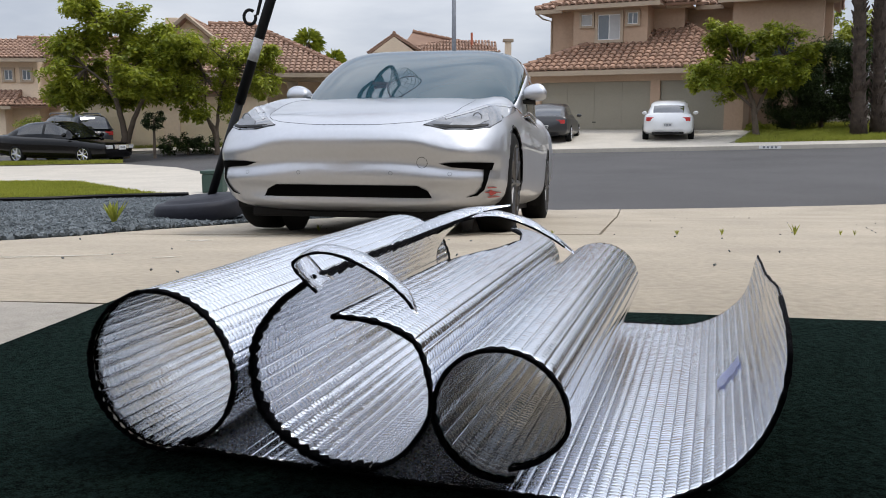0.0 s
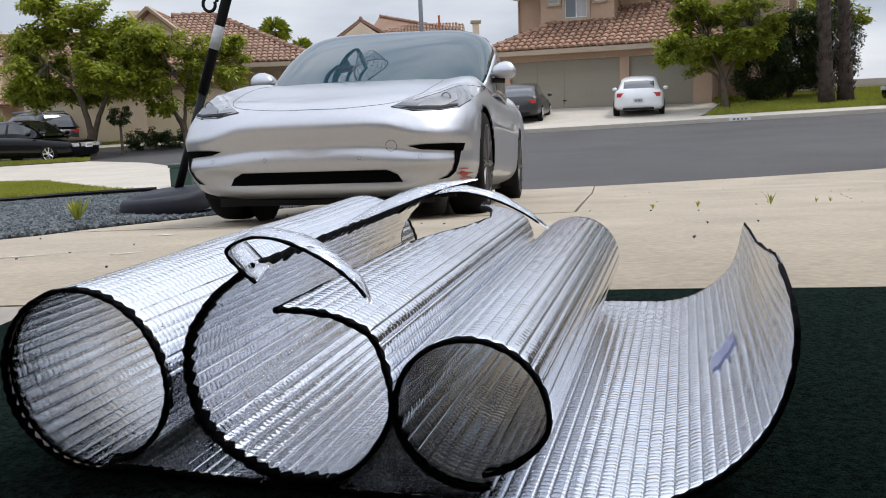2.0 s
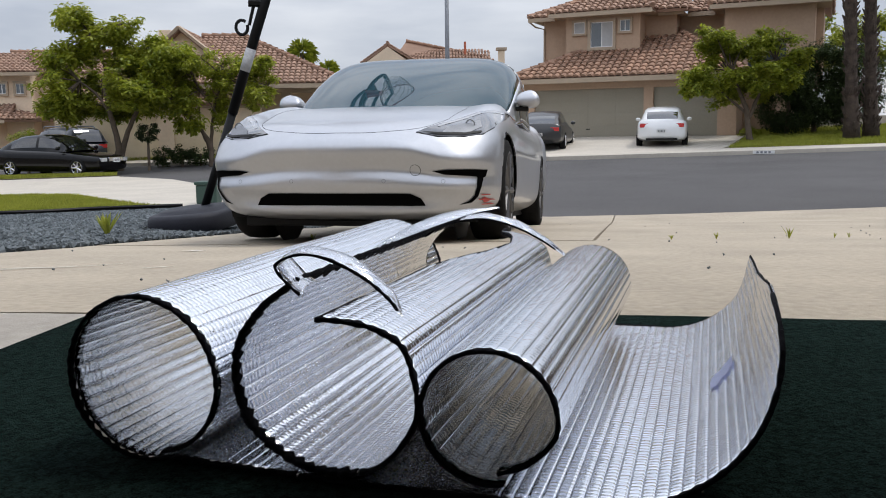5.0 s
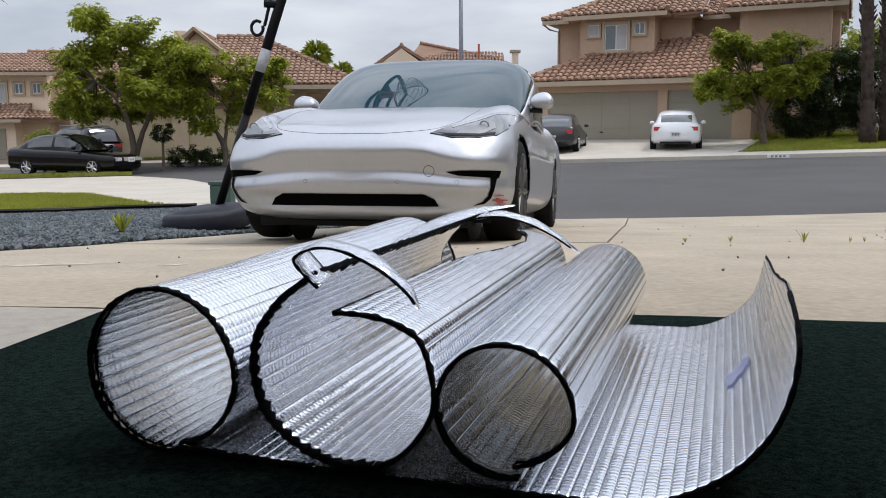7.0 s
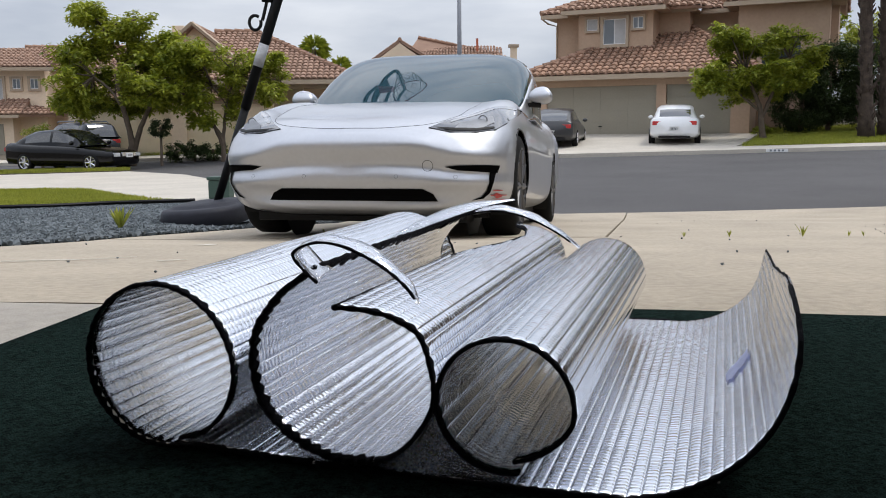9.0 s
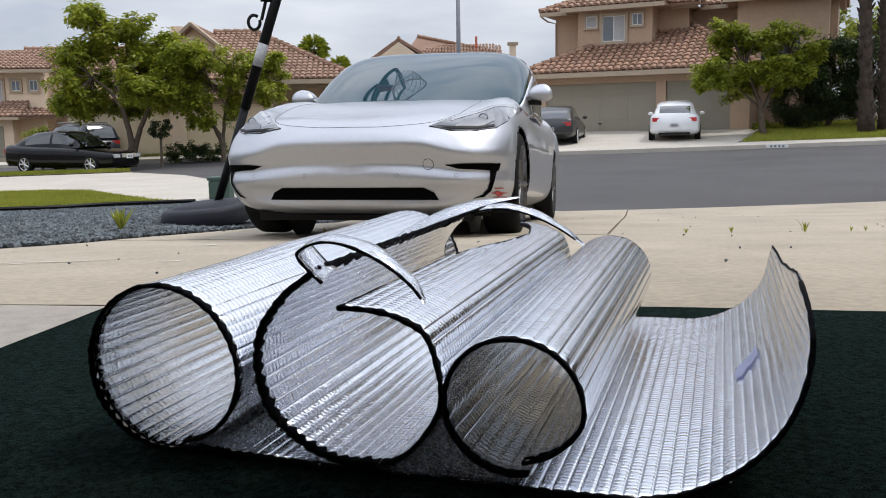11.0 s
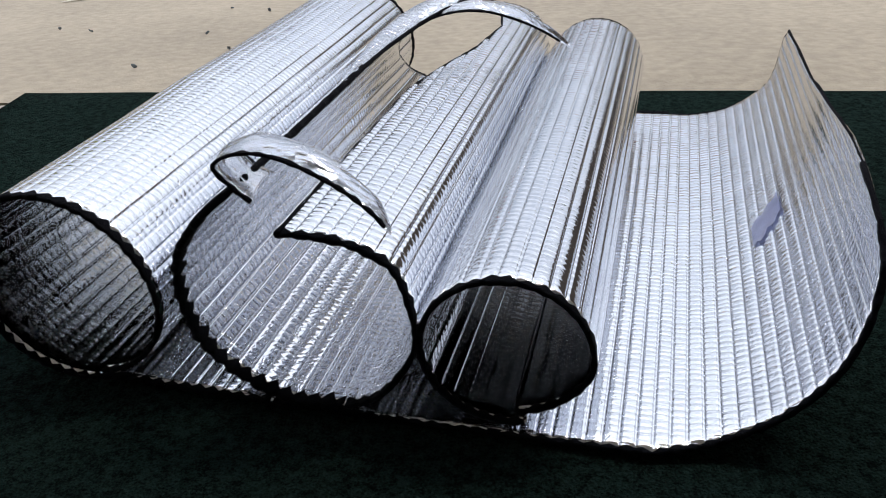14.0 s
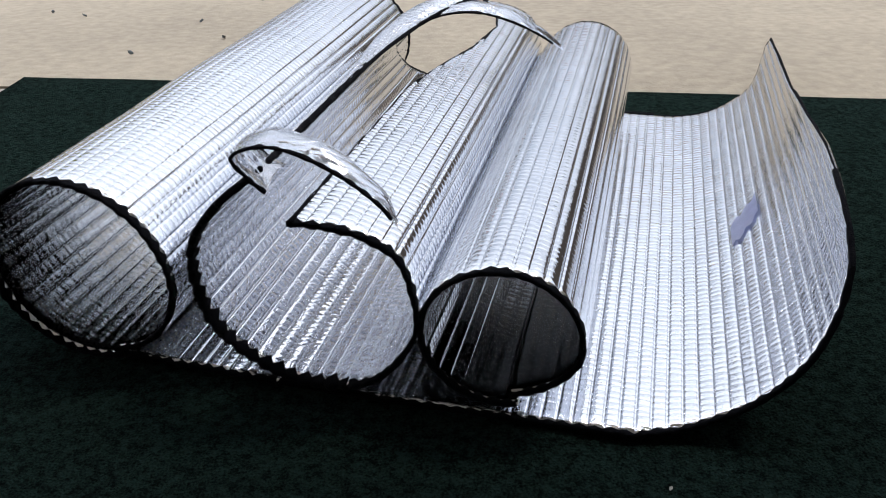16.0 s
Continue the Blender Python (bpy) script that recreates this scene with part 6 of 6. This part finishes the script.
def hoop():
    t = thing("basketball_hoop", "portable basketball hoop with black leaning pole and dark plastic base", "basketball hoop", m=pose(-2.14, 7.6, gz(-2.1, 7.6) + 0.045))
    # base: flattened moulded tank
    bm = bmesh.new()
    n = 28
    rings = []
    for z, k in ((0.0, 0.97), (0.015, 1.0), (0.105, 0.99), (0.130, 0.96), (0.140, 0.88), (0.141, 0.80), (0.160, 0.76), (0.170, 0.4)):
        ring = []
        for i in range(n):
            a = 2 * math.pi * i / n
            e = 3.2
            r = (abs(math.cos(a)) ** e + abs(math.sin(a)) ** e) ** (-1 / e)
            ring.append(bm.verts.new((0.02 + 0.34 * k * r * math.cos(a), 0.55 * k * r * math.sin(a), z + 0.02 * math.cos(a) * (z > 0.08))))
        rings.append(ring)
    for r0, r1 in zip(rings, rings[1:]):
        for i in range(n):
            bm.faces.new((r0[i], r0[(i + 1) % n], r1[(i + 1) % n], r1[i]))
    bm.faces.new(rings[0][::-1])
    bm.faces.new(rings[-1])
    part("base", bm, M_BASE, t, "dark grey moulded plastic water base", smooth=True)
    foot, top = Vector((0.07, 0, 0.08)), Vector((0.07 + 0.60 * 1.55, 0.0, 0.08 + 1.735 * 1.55))
    d = top - foot
    bm = bmesh.new()
    tube(bm, [foot, foot + d * 0.33], 0.036, 14)
    p1 = part("lower_pole", bm, M_BLACKG, t, "black steel pole", smooth=True)
    bm = bmesh.new()
    tube(bm, [foot + d * 0.33, foot + d * 1.0], 0.043, 14)
    part("upper_pole", bm, M_BLACKG, t, "black steel pole", smooth=True)
    bm = bmesh.new()
    tube(bm, [foot + d * 0.463, foot + d * 0.532], 0.0445, 14)
    part("label_band", bm, M_LABEL, t, "worn silver label on the pole", smooth=True)
    # lifting handle beside the pole
    side = Vector((-0.115, -0.02, 0.02))
    bm = bmesh.new()
    tube(bm, [foot + d * 0.60 + side * 0.6, foot + d * 0.80 + side * 0.9, foot + d * 0.97 + side], 0.014, 8)
    part("lift_rod", bm, M_BLACKG, t)
    bm = bmesh.new()
    c = foot + d * 0.59 + side * 1.05
    tube(bm, [c + Vector((0.05 * math.cos(a), 0, 0.06 * math.sin(a))) for a in np.linspace(0.9, 6.6, 18)], 0.014, 8)
    part("handle", bm, M_BLACKG, t, "hooked black lift handle")
    bm = bmesh.new()
    tube(bm, [foot + d * 0.665 + side * 1.1, foot + d * 0.67 + side * 0.1], 0.035, 8)
    part("bracket", bm, M_BLACKG, t)
    # arms, board, rim and net over the car
    bh = top + Vector((0.22, 0.437, -0.10))
    bm = bmesh.new()
    for s in (-0.12, 0.12):
        tube(bm, [top + d.normalized() * -0.1 + Vector((0, s, 0)), bh + Vector((0, s, 0.1))], 0.03, 8)
        tube(bm, [top + d.normalized() * -0.5 + Vector((0, s, 0)), bh + Vector((0, s, -0.3))], 0.03, 8)
    part("arm", bm, M_BLACKG, t, "black steel parallelogram arms")
    e1 = Vector((0.45, 0.893, 0)).normalized()      # along the board
    e2 = Vector((0.893, -0.45, 0)).normalized()     # out from the board
    bm = bmesh.new()
    P = lambda u, v, w: bh + e1 * u + e2 * w + Vector((0, 0, v))
    for u0, v0, u1, v1 in ((-.55, -.35, .55, -.35), (.55, -.35, .55, .4), (.55, .4, -.55, .4), (-.55, .4, -.55, -.35), (-.2, -.3, .2, -.3), (.2, -.3, .2, 0), (.2, 0, -.2, 0), (-.2, 0, -.2, -.3)):
        tube(bm, [P(u0, v0, 0.03), P(u1, v1, 0.03)], 0.034, 6)
    part("board_frame", bm, M_BLACKG, t, "black backboard frame")
    bm = bmesh.new()
    f = bm.faces.new([bm.verts.new(P(u, v, 0.03)) for u, v in ((-.55, -.35), (.55, -.35), (.55, .4), (-.55, .4))])
    bmesh.ops.solidify(bm, geom=[f], thickness=0.006)
    part("backboard", bm, M_CLEAR, t, "clear acrylic backboard")
    bm = bmesh.new()
    tube(bm, [P(0, -0.30, 0.02), P(0, -0.30, 0.25)], [0.09, 0.06], 8)
    part("rim_bracket", bm, M_RED, t, "red steel rim bracket")
    rc = P(0, -0.30, 0.50)
    bm = bmesh.new()
    tube(bm, [rc + e1 * 0.225 * math.cos(a) + e2 * 0.225 * math.sin(a) for a in np.linspace(0, 2 * math.pi, 30)], 0.009, 6, cap=False)
    part("rim", bm, M_RED, t, "red steel hoop rim", smooth=True)
    bm = bmesh.new()
    for k in range(12):
        for s in (1, -1):
            pts = []
            for j in range(7):
                a = 2 * math.pi * (k + s * j * 0.5) / 12
                r = 0.225 - 0.022 * j
                pts.append(rc + e1 * r * math.cos(a) + e2 * r * math.sin(a) + Vector((0, 0, -0.065 * j)))
            tube(bm, pts, 0.0035, 4)
    part("net", bm, M_WHITE, t, "white cord net")


M_LABEL = mat("worn_label", (0.5, 0.5, 0.5), 0.5, var=0.25, scale=30)
M_BASE = mat("grey_black_plastic", (0.026, 0.027, 0.036), 0.6, spec=0.25, var=0.2, scale=12, bump=0.1, bump_scale=300)
M_BLACKG = mat("black_powder_coat", (0.003, 0.003, 0.0035), 0.5, var=0.2, scale=30, spec=0.25)
M_CLEAR = bpy.data.materials.new("clear_acrylic")
M_CLEAR.use_nodes = True
_p = M_CLEAR.node_tree.nodes["Principled BSDF"]
_p.inputs["Transmission Weight"].default_value, _p.inputs["Roughness"].default_value, _p.inputs["IOR"].default_value = 1.0, 0.02, 1.3
M_BOXG = mat("green_box_paint", (0.035, 0.07, 0.055), 0.6, var=0.15, scale=8)
street_lamp()
hoop()
ub = thing("utility_box", "dark green utility pedestal on the pavement", "utility box", m=pose(-3.3, 12.4, gz(-3.3, 12.4)))
part("body", boxm(-0.15, 0.15, -0.15, 0.15, 0, 0.27, bevel=0.03), M_BOXG, ub)
part("lid", boxm(-0.165, 0.165, -0.165, 0.165, 0.27, 0.32, bevel=0.02), M_BOXG, ub)


km = thing("kerb_mark", "white painted block with dark bars on the kerb face", "kerb mark", m=pose(10.2, 26.59, gz(10.2, 26.6) - 0.03, 0, 0, -7.5))
part("paint_block", boxm(-0.33, 0.33, -0.012, 0.0, 0.0, 0.10), M_WHITE, km)
for k in range(4):
    part("bar", boxm(-0.22 + 0.12 * k, -0.15 + 0.12 * k, -0.015, -0.012, 0.02, 0.08), M_STEEL, km)


# ---- gravel, grass, weeds ----
def scatter(name, label, category, poly, count, make, material, seed, lift=0.0, bias=None):
    rnd = random.Random(seed)
    xs, ys = [p[0] for p in poly], [p[1] for p in poly]
    verts, faces = [], []
    made = 0
    while made < count:
        x, y = rnd.uniform(min(xs), max(xs)), rnd.uniform(min(ys), max(ys))
        if not inside((x, y), poly):
            continue
        made += 1
        v, f = make(rnd)
        k = len(verts)
        o = Vector((x, y, gz(x, y) + lift))
        verts += [o + p for p in v]
        faces += [tuple(i + k for i in q) for q in f]
    me = bpy.data.meshes.new(name)
    me.from_pydata(verts, [], faces)
    me.materials.append(material)
    return tagged(new(name, me), label, category, kind="stuff")


def stone(rnd):
    a, b, c = rnd.uniform(.008, .023), rnd.uniform(.008, .02), rnd.uniform(.006, .014)
    r = Euler((rnd.uniform(-.5, .5), rnd.uniform(-.5, .5), rnd.uniform(0, 6.3))).to_matrix()
    v = [r @ Vector((x * a * rnd.uniform(.6, 1.2), y * b * rnd.uniform(.6, 1.2), z * c * rnd.uniform(.6, 1.2))) + Vector((0, 0, rnd.uniform(0.0, 0.018))) for x in (-1, 1) for y in (-1, 1) for z in (-1, 1)]
    return v, [(0, 1, 3, 2), (4, 6, 7, 5), (0, 4, 5, 1), (2, 3, 7, 6), (0, 2, 6, 4), (1, 5, 7, 3)]


def blade(h):
    def make(rnd):
        a = rnd.uniform(0, 6.3)
        hh = h * rnd.uniform(.5, 1.2)
        d, s = Vector((math.cos(a), math.sin(a), 0)), Vector((-math.sin(a), math.cos(a), 0)) * 0.005 * (h / 0.06)
        ln = d * hh * rnd.uniform(.1, .7)
        return [-s, s, ln * 0.4 + Vector((0, 0, hh * .65)) + s * .7, ln + Vector((0, 0, hh)), ln * 0.4 + Vector((0, 0, hh * .65)) - s * .7], [(0, 1, 2, 3, 4)]
    return make


GRAVEL = [(-2.62, 3.6), (-2.19, 5.45), (-1.1, 9.45), (-1.6, 10.95), (-3.3, 11.05), (-3.7, 10.95), (-4.4, 10.75), (-5.1, 10.15), (-6.5, 9.55), (-4.5, 4.0)]
scatter("gravel", "loose blue-grey slate gravel in the planting bed", "gravel", GRAVEL, 60000, stone, M_GRAVEL, 71, 0.0)
LAWN = [(-3.4, 11.15), (-3.85, 11.55), (-4.85, 13.0), (-6.8, 16.15), (-7.9, 16.95), (-10.5, 17.5), (-7, 9.7), (-6.5, 9.7), (-5.15, 10.3), (-4.44, 10.9), (-3.74, 11.12)]
scatter("grass", "short green lawn grass", "grass", LAWN, 40000, blade(0.07), M_BLADES, 72)
VERGE = [(-20, 29.1), (-12.5, 27.9), (-10.35, 27.55), (-10.55, 28.15), (-13.9, 29.9), (-20, 30.2)]
scatter("grass", "mown grass verge beside the street", "grass", VERGE, 16000, blade(0.10), M_BLADES, 73, 0.02)
FLAWN = [(9.85, 28.8), (13.5, 28.15), (22, 26.7), (22, 36), (12.6, 36), (12.6, 34.2)]
scatter("grass", "front lawn grass across the street", "grass", FLAWN, 40000, blade(0.12), M_BLADES, 74, 0.07)
scatter("grass", "front lawn grass across the street", "grass", [(-14.5, 35.0), (-11, 34.75), (-7, 33.55), (-4, 32.4), (-3, 36), (-11, 37), (-14.5, 37)], 14000, blade(0.12), M_BLADES, 75, 0.07)
bm = bmesh.new()
edge_pts = spline([(-11, 8.9), (-8, 9.35), (-6.5, 9.62), (-5.1, 10.22), (-4.4, 10.82), (-3.7, 11.03), (-3.3, 11.12)], 8)
for dz in (0.0, 0.04):
    tube(bm, [(p[0], p[1], gz(p[0], p[1]) + 0.01 + dz) for p in edge_pts], 0.025, 6)
tagged(link("lawn_edging", bm, M_BLACKPL), "black plastic lawn edging strip", "edging", kind="structure")


def weed(x, y, h, n, seed, label="small green weed growing from a joint"):
    t = thing("weed", label, "weed", "driveway weeds", m=pose(x, y, gz(x, y)))
    rnd = random.Random(seed)
    bm = bmesh.new()
    for _ in range(n):
        a, l = rnd.uniform(0, 6.3), rnd.uniform(.5, 1.1) * h
        d = Vector((math.cos(a), math.sin(a), 0)) * rnd.uniform(.2, .7) * l
        s = Vector((-math.sin(a), math.cos(a), 0)) * l * 0.08
        v = [bm.verts.new(p) for p in (-s * .5, s * .5, d * .5 + s + Vector((0, 0, l * .6)), d + Vector((0, 0, l)), d * .5 - s + Vector((0, 0, l * .6)))]
        bm.faces.new(v)
    part("leaves", bm, M_BLADES, t)


weed(-2.42, 6.35, 0.17, 26, 81, "leafy green weed in the gravel bed")
for k, (wx, wy, wh) in enumerate(((2.07, 5.14, 0.07), (1.66, 5.20, 0.04), (1.40, 5.23, 0.035), (2.33, 5.12, 0.035), (2.42, 5.13, 0.035), (-0.83, 5.75, 0.06), (0.66, 5.3, 0.03))):
    weed(wx, wy, wh, 12, 90 + k)


def paint_mark(pts, w, seed):
    """Thin dried splash of white paint on the driveway."""
    rnd = random.Random(seed)
    bm = bmesh.new()
    c = spline(pts, 5)
    L, R = [], []
    for i, q in enumerate(c):
        k = w * rnd.uniform(0.25, 1.1) * math.sin(math.pi * (i + 0.6) / (len(c) + 0.2))
        for s, out in ((1, L), (-1, R)):
            y = q[1] + s * k
            out.append(bm.verts.new((q[0], y, gz(q[0], y) + 0.0040)))
    for i in range(len(c) - 1):
        bm.faces.new((R[i], R[i + 1], L[i + 1], L[i]))
    bmesh.ops.recalc_face_normals(bm, faces=bm.faces[:])
    if bm.faces[0].normal.z < 0:
        bmesh.ops.reverse_faces(bm, faces=bm.faces[:])
    bmesh.ops.solidify(bm, geom=bm.faces[:], thickness=0.0012)
    t = link("paint_mark", bm, M_MARK)
    return tagged(t, "thin dried white paint splash on the concrete", "paint mark", "paint marks")


M_MARK = mat("dried_paint", (0.68, 0.64, 0.57), 0.8, var=0.15, scale=30)
paint_mark([(-1.02, 3.09, 0), (-0.98, 3.13, 0), (-0.94, 3.17, 0)], 0.022, 1)
paint_mark([(-1.62, 3.16, 0), (-1.47, 3.19, 0), (-1.33, 3.23, 0), (-1.20, 3.39, 0)], 0.020, 2)
paint_mark([(-1.72, 3.11, 0), (-1.58, 3.12, 0), (-1.45, 3.13, 0)], 0.018, 3)
paint_mark([(-1.33, 4.50, 0), (-1.27, 4.53, 0), (-1.20, 4.53, 0)], 0.05, 4)
scatter("debris", "tiny dark pebbles and specks lying on the driveway", "debris", [(-2.4, 2.0), (4, 2.0), (4, 8.8), (-1.4, 8.8)], 80, lambda r: tuple([[v * 0.24 for v in stone(r)[0]], stone(r)[1]]), M_GRAVEL, 76, 0.003)
scatter("debris", "pale lint specks on the dark carpet", "debris", [(-0.7, 0.55), (0.6, 0.45), (1.2, 0.7), (1.2, 1.4), (0.9, 1.45)], 26, lambda r: tuple([[v * 0.09 for v in stone(r)[0]], stone(r)[1]]), M_WHITE, 77, 0.0115)
